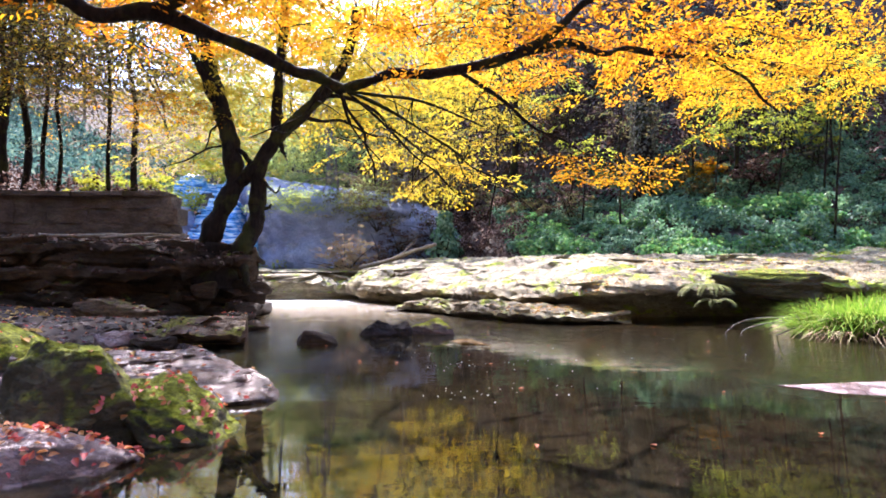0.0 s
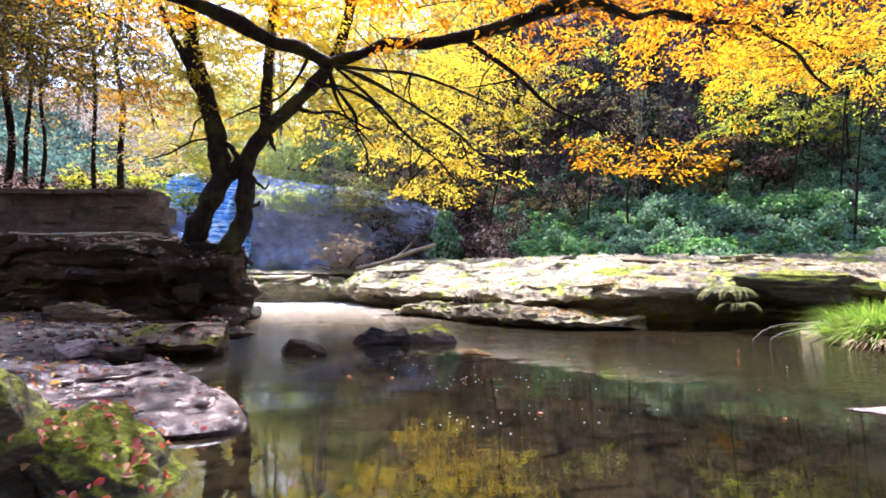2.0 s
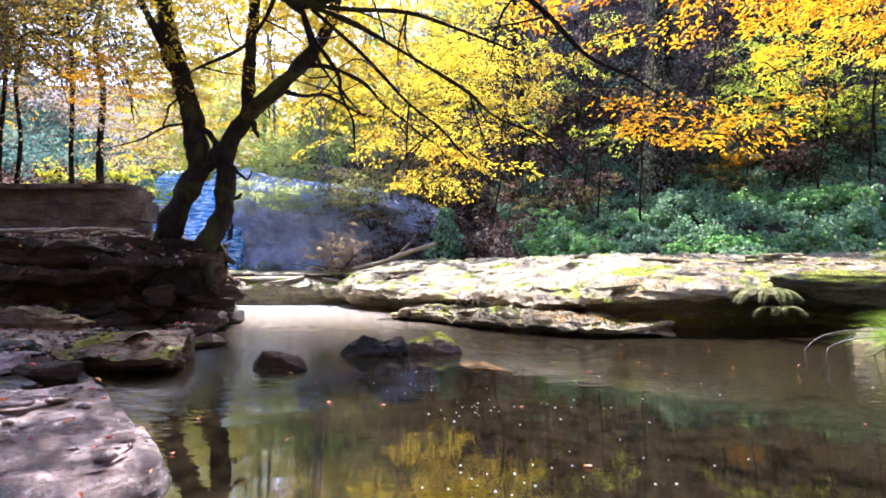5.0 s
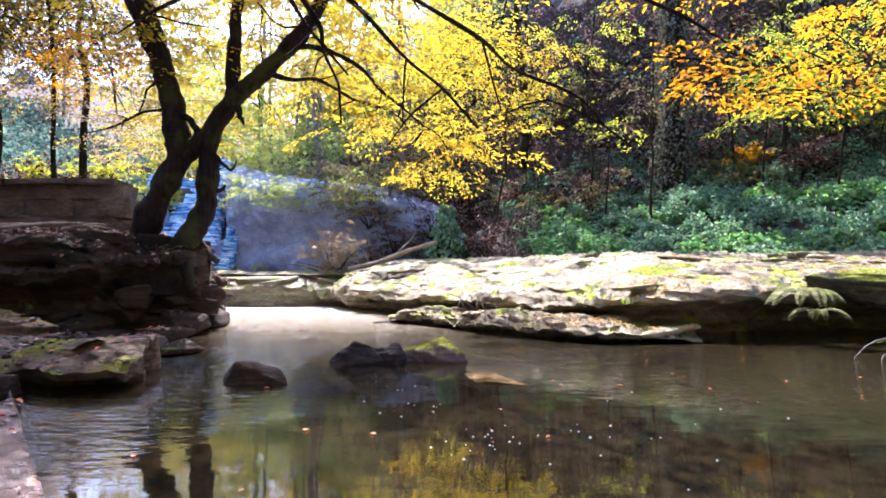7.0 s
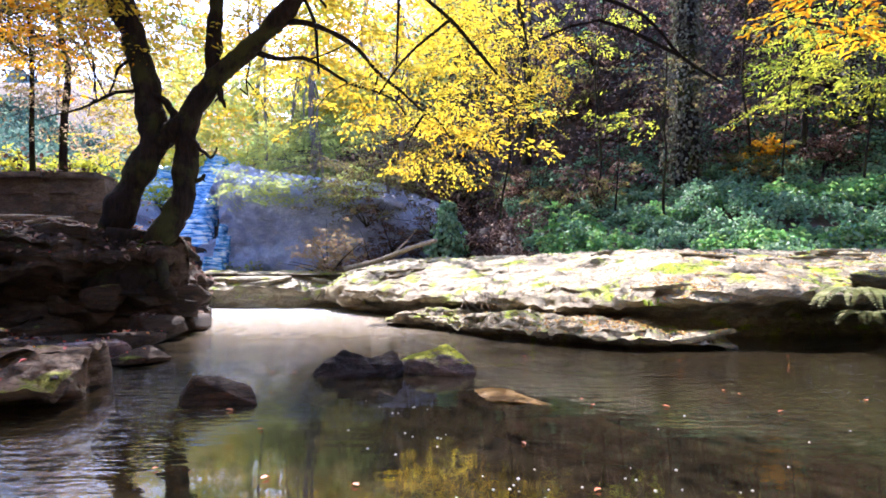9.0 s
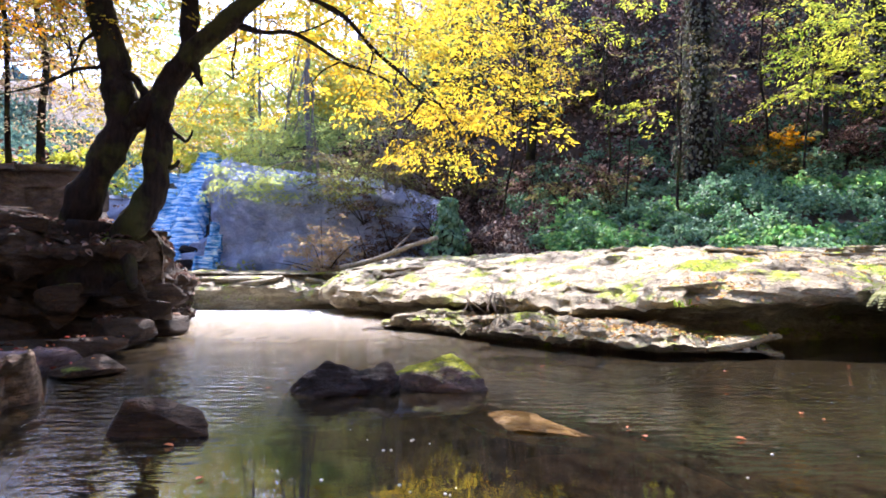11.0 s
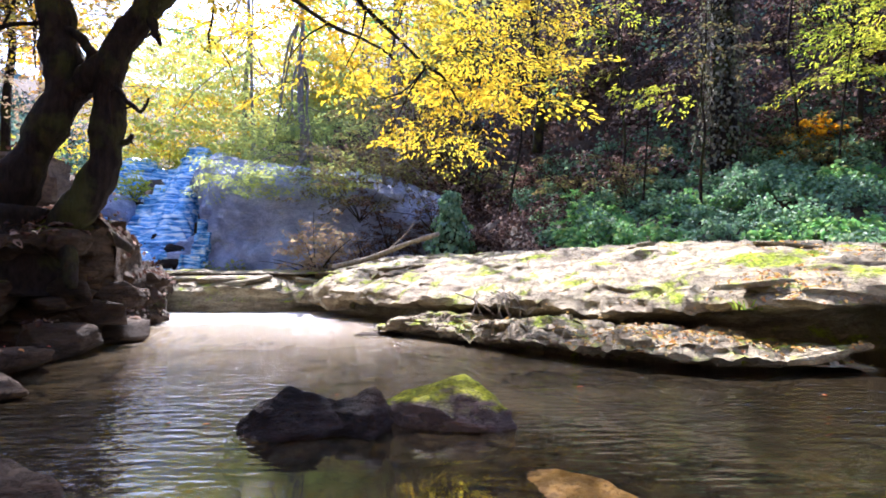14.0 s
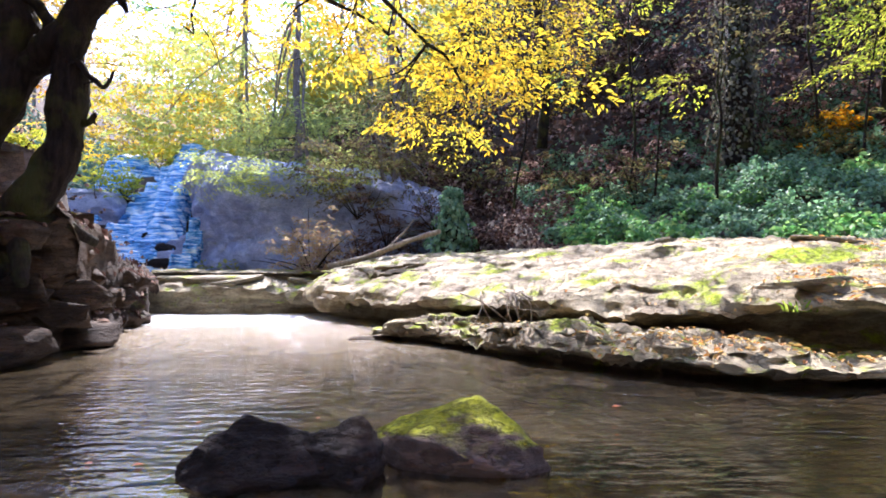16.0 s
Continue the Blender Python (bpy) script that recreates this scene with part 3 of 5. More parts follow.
gx, gy = grid_axis(-120, -9, 9, 120, 0.13), grid_axis(-60, -1, 19, 160, 0.13)
GX, GY = np.meshgrid(gx, gy, indexing="ij")
GZ = ground_height(GX, GY)
gverts = []
for xx, yy, zz in zip(GX.ravel(), GY.ravel(), GZ.ravel()):
    k = 0.05 if zz < 0.25 else 0.13
    gverts.append((xx, yy, zz + k * fractal((xx, yy, 0), 1.1, 4)))
ny = len(gy)
gfaces = [(i * ny + j, (i + 1) * ny + j, (i + 1) * ny + j + 1, i * ny + j + 1) for i in range(len(gx) - 1) for j in range(ny - 1)]
ground = link_mesh("ground", gverts, gfaces, SOIL)
ground.data.materials.append(BED)
ground.data.materials.append(BED_PALE)
ground.data.materials.append(BED_MID)


def bed_kind(p):
    """Pale in the shallows, darker by steps towards the deep pool."""
    v = p[1] + 0.5 * p[0] + 1.2 * noise.noise(Vector(p)) + 0.5 * noise.noise(Vector(p) * 5)
    return 2 if v > 8.9 else 3 if v > 7.4 else 1


ground.data.polygons.foreach_set("material_index", [bed_kind(gverts[f[0]]) if max(gverts[f[0]][2], gverts[f[2]][2]) < (0.05 if gverts[f[0]][1] < 13.4 else 0.6) and abs(gverts[f[0]][0]) < 9 else 0 for f in gfaces])
tagged(ground, "brown forest floor with leaf litter and a stony stream bed", "ground", "", "structure")
keep_solid(ground)


def sheet(name, x0, x1, y0, y1, z, mat, label):
    ob = link_mesh(name, [(x0, y0, z), (x1, y0, z), (x1, y1, z), (x0, y1, z)], [(0, 1, 2, 3)], mat)
    return tagged(ob, label, "water", "", "structure")


sheet("water", -9, 9, -14, 13.6, 0.0, WATER, "calm dark brown stream water reflecting autumn trees")
sheet("water_upper_pool", -9.4, 1.0, 13.25, 17.6, 0.6, WATER, "shallow upper pool below the waterfall")

# ---- large rocks ----
def shelf_profile(u):
    """Undercut front, thin lip, long gently rising upper side."""
    cut = 0.6 + 0.16 * math.sin(11 * u) + 0.25 * soft(u, 0.45, 0.75)
    lip = 0.36 + 0.11 * soft(u, 0.42, 0.62) + 0.07 * soft(u, 0.75, 0.95)
    top = 0.93 + 0.15 * soft(u, 0.72, 0.95)
    hole = 0.15 * soft(u, 0.42, 0.55)
    deep = 3.6 + 0.4 * math.sin(u * 5)
    rise = top - lip
    return [(1.6, -0.5), (cut + 0.3, -0.3), (cut, 0.02), (cut + hole, lip * (0.45 + hole)), (0.2, lip * (0.62 + hole)), (0.04, lip * (0.72 + 0.6 * hole)), (0.0, lip * 0.86), (0.04, lip), (0.2, lip + 0.14 * rise), (0.7, lip + 0.41 * rise), (1.6, lip + 0.68 * rise), (2.6, lip + 0.88 * rise), (deep, top), (deep + 0.9, top - 0.25)]


rock_shelf = ledge("rock_shelf", [(-1.75, 12.9, 1), (-1.35, 11.4, 1), (-0.4, 10.0, 1), (0.55, 8.85, 1), (1.3, 7.75, 1), (2.1, 6.95, 1), (2.9, 6.8, 1), (3.7, 6.95, 1), (4.6, 6.9, 1), (6.2, 6.7, 1), (8.5, 6.2, 1)],
                   shelf_profile, ROCK_SHELF, "wide pale bedded rock shelf with moss patches, sunlit beside the stream", "rock shelf", (0.25, 1), 380, 120, 0.2, 0.08, 0.1, 0.06, bedslope=-0.12)
lower_slab = ledge("rock_slab", [(-0.45, 9.1, 0.5), (0.1, 8.3, 0.9), (0.6, 7.25, 1), (1.2, 6.75, 1), (1.7, 6.58, 0.85), (2.1, 6.6, 0.5), (2.5, 6.7, 0.12)],
                   [(0.9, -0.4), (0.36, -0.25), (0.3, 0.0), (0.2, 0.05), (0.02, 0.085), (0.0, 0.13), (0.16, 0.18), (0.5, 0.205), (0.85, 0.17), (1.2, 0.02), (1.5, -0.3)], ROCK_SHELF,
                   "low pale rock slab strewn with yellow leaves at the water's edge", "rock slab", (0.35, 1), 300, 100, 0.2, 0.1, 0.045, 0.07)
rock_ledge = ledge("rock_ledge", [(-4.6, 12.75, 1), (-3.6, 12.7, 1), (-2.6, 12.75, 1), (-1.9, 12.9, 1), (-1.2, 13.0, 1)],
                   [(0.9, -0.5), (0.05, -0.2), (0.0, 0.1), (0.02, 0.3), (0.1, 0.38), (0.5, 0.5), (1.2, 0.62), (1.9, 0.67), (2.6, 0.68), (3.2, 0.3)], ROCK_SHELF,
                   "natural rock step holding back the upper pool", "rock ledge", (0, 1), 160, 60, 0.2, 0.07, 0.12, 0.05)
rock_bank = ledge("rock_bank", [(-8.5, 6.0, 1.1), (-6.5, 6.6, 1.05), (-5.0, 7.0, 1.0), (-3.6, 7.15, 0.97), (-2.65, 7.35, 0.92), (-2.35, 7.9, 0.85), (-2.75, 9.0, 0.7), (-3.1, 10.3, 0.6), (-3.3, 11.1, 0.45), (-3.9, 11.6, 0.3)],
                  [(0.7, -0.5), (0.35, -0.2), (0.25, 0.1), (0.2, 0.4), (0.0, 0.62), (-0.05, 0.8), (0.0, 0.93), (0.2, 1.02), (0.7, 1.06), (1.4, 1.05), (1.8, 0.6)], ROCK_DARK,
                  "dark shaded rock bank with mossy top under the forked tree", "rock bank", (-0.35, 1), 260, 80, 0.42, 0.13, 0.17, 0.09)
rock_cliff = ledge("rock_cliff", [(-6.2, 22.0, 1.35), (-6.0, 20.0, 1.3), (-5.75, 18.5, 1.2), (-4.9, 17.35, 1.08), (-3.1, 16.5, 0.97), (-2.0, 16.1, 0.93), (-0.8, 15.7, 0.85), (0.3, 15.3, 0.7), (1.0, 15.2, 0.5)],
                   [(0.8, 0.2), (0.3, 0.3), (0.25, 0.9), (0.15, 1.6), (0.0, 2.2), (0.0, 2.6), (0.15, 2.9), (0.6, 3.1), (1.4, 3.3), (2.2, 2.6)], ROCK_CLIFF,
                   "grey shaded cliff behind the upper pool, blue haze put in its colour", "cliff", (0.15, 1), 220, 90, 0.5, 0.1, 0.7, 0.07)
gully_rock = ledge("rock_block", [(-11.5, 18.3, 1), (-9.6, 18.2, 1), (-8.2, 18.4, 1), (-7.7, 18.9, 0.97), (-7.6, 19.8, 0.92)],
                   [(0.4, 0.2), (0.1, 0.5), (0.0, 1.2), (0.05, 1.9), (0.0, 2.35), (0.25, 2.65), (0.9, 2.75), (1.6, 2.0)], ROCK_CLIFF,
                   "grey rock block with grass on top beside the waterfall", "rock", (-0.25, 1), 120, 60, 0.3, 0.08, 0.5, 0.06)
shore_slab = ledge("shore_slab", [(-4.6, 2.9, 1), (-3.0, 2.85, 1), (-1.9, 2.7, 1), (-1.25, 2.5, 1), (-0.86, 2.5, 1), (-0.8, 2.7, 1), (-1.0, 3.0, 0.9)],
                   [(0.5, -0.35), (0.05, -0.1), (0.0, 0.0), (0.02, 0.035), (0.12, 0.055), (0.5, 0.075), (1.0, 0.09), (1.5, 0.06), (1.9, -0.3)], ROCK_MUD,
                   "flat wet pinkish rock slab at the shore", "rock slab", (-0.75, 1), 220, 100, 0.16, 0.035, 0.03, 0.032)



def plates(owner, count, seed, box, size, thick, mat, name="plate", lift=0.0):
    """Thin broken beds lying on a rock mass: uneven outlines, sharp edges."""
    from mathutils.bvhtree import BVHTree
    r = random.Random(seed)
    me = owner.data
    bvh = BVHTree.FromPolygons([v.co.copy() for v in me.vertices], [list(p.vertices) for p in me.polygons if len(p.vertices) < 5])
    made = 0
    while made < count:
        x, y = r.uniform(box[0], box[1]), r.uniform(box[2], box[3])
        hit = bvh.ray_cast(Vector((x, y, 4)), Vector((0, 0, -1)))
        made += 1
        if hit[0] is None or hit[1].z < 0.85 or hit[0].z < (0.03 if owner is shore_slab else 0.1):
            continue
        a, b, h = size * r.uniform(0.5, 1.6), size * r.uniform(0.35, 0.8), thick * r.uniform(0.6, 1.5)
        n = 9
        bm = bmesh.new()
        turn = r.gauss(0.2, 0.35)
        rings = []
        shape = [1 + 0.45 * r.uniform(-1, 1) for _ in range(n)]
        for z, k in ((-h, 0.98), (h * 0.55, 1.0), (h, 0.9), (h * 1.12, 0.4)):
            ring = []
            for i in range(n):
                t = 2 * math.pi * i / n
                px, py = a * shape[i] * k * math.cos(t), b * shape[i] * k * math.sin(t)
                q = Vector((px * math.cos(turn) - py * math.sin(turn), px * math.sin(turn) + py * math.cos(turn), z + 0.012 * r.uniform(-1, 1)))
                ring.append(bm.verts.new(q))
            rings.append(ring)
        for p, q in zip(rings, rings[1:]):
            for i in range(n):
                bm.faces.new((p[i], p[(i + 1) % n], q[(i + 1) % n], q[i]))
        bm.faces.new(rings[-1])
        bm.faces.new(rings[0][::-1])
        ob = part(name, bm, mat, owner)
        ob.data.polygons.foreach_set("use_smooth", [False] * len(ob.data.polygons))
        ob.rotation_mode = "QUATERNION"
        ob.rotation_quaternion = Vector((0, 0, 1)).rotation_difference(hit[1].lerp(Vector((0, 0, 1)), 0.6))
        ob.location = hit[0] + Vector((0, 0, lift))
        keep_solid(ob)


plates(rock_shelf, 46, 3, (-1.5, 7.0, 6.8, 12.5), 0.22, 0.014, ROCK_SHELF)
plates(lower_slab, 30, 4, (-0.3, 3.4, 6.5, 8.8), 0.18, 0.015, ROCK_SHELF)
plates(rock_ledge, 16, 5, (-4.2, -1.4, 12.7, 14.0), 0.4, 0.03, ROCK_SHELF)
plates(shore_slab, 46, 9, (-3.6, -0.9, 2.6, 4.2), 0.2, 0.01, ROCK_MUD)
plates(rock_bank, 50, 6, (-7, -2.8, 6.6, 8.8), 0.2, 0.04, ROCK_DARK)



def blocks(owner, line, count, heights, size, mat, seed, out=0.0):
    """Angular blocks that stand half out of a rock mass along its front line."""
    r = random.Random(seed)
    pts = smooth_line(line, 200)
    for k in range(count):
        p = pts[r.randrange(4, 196)]
        a = size * r.uniform(0.6, 1.5)
        ob = chunk("block", (p.x + r.uniform(-0.1, 0.06), p.y + out + r.uniform(-0.06, 0.14), r.uniform(*heights) * p.z), (a, a * r.uniform(0.6, 0.9), a * r.uniform(0.3, 0.6)), mat, "", seed * 50 + k, r.uniform(-40, 40), (r.uniform(-12, 12), r.uniform(-12, 12)))
        del ob["category"]
        ob.parent = owner


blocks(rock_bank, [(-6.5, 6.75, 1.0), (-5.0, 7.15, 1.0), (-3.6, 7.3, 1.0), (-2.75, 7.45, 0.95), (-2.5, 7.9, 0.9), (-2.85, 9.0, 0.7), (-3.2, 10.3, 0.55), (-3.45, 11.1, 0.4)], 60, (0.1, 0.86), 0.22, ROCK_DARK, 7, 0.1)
# ---- single stones ----
rock("stone_in_stream", (-0.48, 5.5, -0.01), (0.27, 0.18, 0.165), ROCK_WET, "dark wet stone in mid-stream beside the mossy one", 6, 10, 0.35, tilt=(0, -8))
rock("stone_in_stream", (-0.27, 5.48, 0.0), (0.13, 0.15, 0.165), ROCK_WET, "small dark wet stone wedged against the mossy one in mid-stream", 12, 40, 0.3)
chunk("mossy_stone", (0.03, 5.6, -0.01), (0.25, 0.25, 0.15), ROCK_LIGHT_MOSS, "brown stone with a moss cap standing in mid-stream", 27, 15, (16, -5), points=16, grain=0.06)
chunk("wedge_stone", (-0.96, 4.75, -0.005), (0.2, 0.17, 0.115), ROCK_DARK, "dark wedge-shaped stone in the shallows", 17, 20, (6, 12), points=10, grain=0.07)
ledge("flat_boulder", [(-2.6, 5.0, 0.6), (-2.2, 4.6, 0.9), (-1.85, 4.4, 1.0), (-1.64, 4.42, 1.0), (-1.52, 4.58, 1.05), (-1.66, 4.85, 1.0)],
      [(0.4, -0.3), (0.28, -0.08), (0.22, 0.03), (0.04, 0.07), (0.0, 0.1), (0.03, 0.135), (0.2, 0.16), (0.42, 0.2), (0.6, 0.19), (0.8, -0.2)], ROCK_BROWN, "layered brown boulder with a flat undercut top in the shallows", "rock", (-0.25, 1), 150, 70, 0.22, 0.05, 0.05, 0.06)
rock("moss_boulder", (-1.4, 2.0, 0.08), (0.33, 0.36, 0.37), ROCK_MOSS, "large boulder grown over with green moss", 33, 20, 0.3)
rock("shore_boulder", (-0.96, 1.93, -0.01), (0.42, 0.27, 0.19), ROCK_MOSS, "sloping mossy shore boulder strewn with red leaves", 35, -20, 0.5, 0.3, tilt=(0, 27))
rock("leafy_stone", (-1.3, 1.55, -0.01), (0.4, 0.21, 0.17), ROCK_PINK, "pink stone strewn with red leaves on the shore", 41, 6, 0.4, 0.3, tilt=(10, 6))
rock("moss_boulder", (-2.6, 3.0, 0.02), (0.5, 0.45, 0.38), ROCK_MOSS, "boulder grown over with green moss on the shore", 44, 70, 0.25)
rock("long_stone", (-3.6, 6.55, 0.14), (0.72, 0.25, 0.17), ROCK_BROWN, "long pale stone lying on the shore", 52, -14, 0.3)
rock("hump_stone", (4.5, 6.95, 0.5), (0.95, 0.42, 0.22), ROCK_MOSS, "moss-covered hump on the rock shelf", 61, 0, 0.3, 0.0, tilt=(18, 0))
rock("pale_flat_stone", (2.72, 2.72, -0.02), (0.9, 0.3, 0.05), ROCK_PINK, "pale flat stone just above the water", 70, -8, 0.15, 0.3)
rock("sunken_stone", (0.36, 4.82, -0.012), (0.35, 0.13, 0.04), rock_material("ochre_stone", (0.15, 0.07, 0.0), (0.23, 0.115, 0.001), strata=2.0, stains=0.0), "long ochre stone just under the water", 73, -47, 0.25)
rock("sunken_slab", (0.6, 4.42, -0.085), (0.36, 0.3, 0.07), rock_material("red_brown_stone", (0.16, 0.075, 0.04), (0.36, 0.2, 0.11), strata=2.0), "red-brown flat stone lying under the water", 75, -35, 0.2, 0.4)
rock("awash_stone", (-0.45, 8.85, 0.0), (0.24, 0.08, 0.035), ROCK_DARK, "thin dark stone awash off the end of the slab", 77, 5, 0.3, 0.3)
rock("awash_stone", (-3.0, 8.6, 0.02), (0.46, 0.16, 0.05), ROCK_DARK, "flat dark stone awash at the foot of the bank", 78, -6, 0.3, 0.3)
rs = random.Random(5)
for i, (x, y, a) in enumerate([(-2.3, 6.2, 0.3), (-1.9, 6.0, 0.22), (-2.9, 6.1, 0.25), (-3.0, 5.3, 0.3), (-2.5, 5.6, 0.2), (-3.5, 5.6, 0.24), (-4.3, 6.2, 0.26), (-4.6, 5.4, 0.3), (-2.3, 6.7, 0.26), (-3.3, 6.9, 0.2), (-2.6, 4.7, 0.22), (-3.6, 4.7, 0.3), (-5.2, 6.1, 0.3), (-2.15, 4.35, 0.2)]):
    chunk("shore_stone", (x, y, 0.02 + 0.02 * (i % 3)), (a, a * rs.uniform(0.6, 0.9), a * rs.uniform(0.3, 0.5)), rs.choice([ROCK_WET, ROCK_DARK, ROCK_PINK]), "wet stone lying on the muddy shore", 100 + i, rs.uniform(0, 180), (rs.uniform(-8, 8), 0), "stones along the shore")
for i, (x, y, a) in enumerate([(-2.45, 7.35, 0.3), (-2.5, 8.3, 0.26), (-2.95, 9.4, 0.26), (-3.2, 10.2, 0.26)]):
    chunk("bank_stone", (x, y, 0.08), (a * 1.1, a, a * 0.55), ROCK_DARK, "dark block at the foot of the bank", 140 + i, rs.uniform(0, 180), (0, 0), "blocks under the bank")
for i, (x, y, z, a) in enumerate([(-1.75, 12.7, 0.25, 0.28), (-1.35, 12.2, 0.22, 0.3), (-1.1, 11.4, 0.18, 0.25), (-0.9, 12.9, 0.6, 0.3), (0.0, 10.4, 0.32, 0.24)]):
    chunk("shelf_stone", (x, y, z), (a * 1.2, a, a * 0.5), ROCK_SHELF, "pale broken block at the end of the rock shelf", 160 + i, rs.uniform(0, 180), (0, 0), "broken blocks on the shelf")

# ---- terrace wall ----
wall = thing("stone_wall", "dark dry-stone terrace wall with a ragged end", "wall", "", "")
wr = random.Random(8)
row_z, row = 0.9, 0
stone_meshes = []
for k in range(6):
    bm = bmesh.new()
    bmesh.ops.create_cube(bm, size=1.0)
    bmesh.ops.bevel(bm, geom=bm.edges[:] + bm.verts[:], offset=0.05, segments=1, affect="EDGES")
    for v in bm.verts:
        v.co += Vector((wr.uniform(-0.05, 0.05), wr.uniform(-0.05, 0.05), wr.uniform(-0.05, 0.05)))
    me = bpy.data.meshes.new("stone")
    bm.to_mesh(me)
    bm.free()
    me.materials.append(ROCK_MASONRY)
    stone_meshes.append(me)
while row_z < 2.08:
    h = wr.uniform(0.18, 0.34)
    x = -9.4 + wr.uniform(0, 0.3)
    while x < -5.35 - 0.12 * (row % 3):
        w = wr.uniform(0.25, 0.95)
        st = new("stone", wr.choice(stone_meshes))
        st.parent = wall
        st.location = (x + w / 2, 11.9 + wr.uniform(-0.018, 0.018), row_z + h / 2)
        st.scale = (w * 1.06, 0.5, h * 1.1)
        st.rotation_euler = (0, wr.uniform(-0.03, 0.03), wr.uniform(-0.05, 0.05))
        x += w
    row_z += h
    row += 1
x = -9.6
while x < -5.6:
    w = wr.uniform(0.5, 1.1)
    st = new("coping_stone", wr.choice(stone_meshes))
    st.parent = wall
    st.location = (x + w / 2, 11.92 + wr.uniform(-0.06, 0.03), row_z + 0.03)
    st.scale = (w * 1.05, 0.72, 0.1)
    st.rotation_euler = (wr.uniform(-0.02, 0.04), wr.uniform(-0.03, 0.03), wr.uniform(-0.06, 0.06))
    x += w

for i in range(13):
    f = wr.random()
    a = wr.uniform(0.14, 0.26)
    chunk("rubble_stone", (-5.55 + 0.85 * f, 11.85 + wr.uniform(-0.2, 0.35), 0.98 + (1.0 - f) * wr.uniform(0.1, 0.85)), (a * 1.3, a, a * 0.8), ROCK_MASONRY, "tumbled pale stone at the broken end of the terrace wall", 300 + i, wr.uniform(0, 180), (wr.uniform(-15, 15), 0), "tumbled wall stones")

# ---- trees ----
rng = np.random.default_rng(11)


def tree(name, label, limbs, crowns, bark, category="tree", group="", sides=10, gnarl=0.25):
    """limbs: (part name, points, r0, r1). crowns: (part name, material, leaf arrays, stalk bmesh or None, label)."""
    t = thing(name, label, category, group)
    kr = random.Random(len(limbs) * 7 + 1)
    for nm, pts, r0, r1 in limbs:
        bm = bmesh.new()
        if nm in ("branch", "limb"):
            bent = [Vector(pts[0])]
            for a, b in zip(pts, pts[1:]):
                a, b = Vector(a), Vector(b)
                k = 0.05 * (b - a).length
                bent += [a.lerp(b, 0.5) + Vector((kr.gauss(0, k), kr.gauss(0, k), kr.gauss(0, k))), b]
            pts = bent
            if nm == "branch" and r0 < 0.05:
                for _ in range(3):
                    i = kr.randrange(1, len(pts) - 1)
                    L = 0.35 * (pts[-1] - pts[0]).length
                    e = pts[i] + Vector((kr.gauss(0, 0.5), kr.gauss(0, 0.5), kr.gauss(-0.25, 0.35))).normalized() * L * kr.uniform(0.5, 1)
                    tube(bm, [pts[i], pts[i].lerp(e, 0.5) + Vector((kr.gauss(0, L * 0.07), 0, kr.gauss(0, L * 0.07))), e], r0 * 0.4, 0.003, 5, 6)
        tube(bm, pts, r0, r1, sides, max(10, 7 * len(pts)), gnarl, len(pts))
        part(nm, bm, bark, t)
    for nm, mat, arrays, tw, lab in crowns:
        leaf_mesh(nm, *arrays, mat, t, lab)
        if tw is not None:
            part("twigwork", tw, bark, t)["kind"] = "stuff"
    return t


def join(*sets):
    return [np.concatenate(a) for a in zip(*sets)]


# the forked tree on the bank
T = []
T.append(("trunk", [(-3.06, 7.72, 0.5), (-3.03, 7.73, 0.9), (-2.92, 7.75, 1.2), (-2.78, 7.76, 1.5), (-2.66, 7.77, 1.78), (-2.66, 7.77, 2.05), (-2.7, 7.77, 2.35), (-2.78, 7.76, 2.7), (-2.9, 7.75, 3.1), (-3.03, 7.75, 3.55), (-3.2, 7.8, 4.6)], 0.15, 0.08))
T.append(("trunk", [(-2.78, 7.68, 0.55), (-2.6, 7.7, 0.86), (-2.43, 7.74, 1.1), (-2.34, 7.77, 1.38), (-2.32, 7.78, 1.7), (-2.32, 7.77, 1.95), (-2.25, 7.76, 2.2), (-2.1, 7.76, 2.42), (-1.93, 7.75, 2.6), (-1.66, 7.75, 2.86), (-1.31, 7.75, 3.25), (-1.1, 7.7, 3.6), (-0.95, 7.6, 4.2)], 0.135, 0.065))
T.append(("limb", [(-2.72, 7.76, 1.66), (-2.6, 7.77, 1.84), (-2.45, 7.77, 1.97), (-2.28, 7.77, 2.12)], 0.1, 0.105))
T.append(("limb", [(-2.62, 7.74, 2.3), (-2.5, 7.72, 2.24), (-2.42, 7.72, 2.12), (-2.42, 7.74, 2.0)], 0.03, 0.045))
T.append(("trunk", [(-2.86, 7.72, 0.4), (-2.84, 7.72, 0.75), (-2.82, 7.73, 1.0)], 0.34, 0.2))
T.append(("root", [(-3.0, 7.7, 0.88), (-3.25, 7.6, 0.92), (-3.6, 7.55, 0.95)], 0.1, 0.03))
T.append(("root", [(-2.62, 7.68, 0.82), (-2.45, 7.55, 0.72), (-2.35, 7.45, 0.45)], 0.09, 0.03))
T.append(("root", [(-2.6, 7.7, 0.85), (-2.42, 7.9, 0.85), (-2.35, 8.2, 0.75)], 0.08, 0.03))
T.append(("limb", [(-2.12, 7.76, 2.38), (-2.08, 7.76, 2.7), (-2.06, 7.75, 3.1), (-2.02, 7.75, 3.6), (-2.0, 7.8, 4.6)], 0.08, 0.05))
T.append(("limb", [(-2.82, 7.75, 2.75), (-2.98, 7.7, 3.05), (-3.1, 7.65, 3.4), (-3.4, 7.5, 4.2)], 0.06, 0.03))
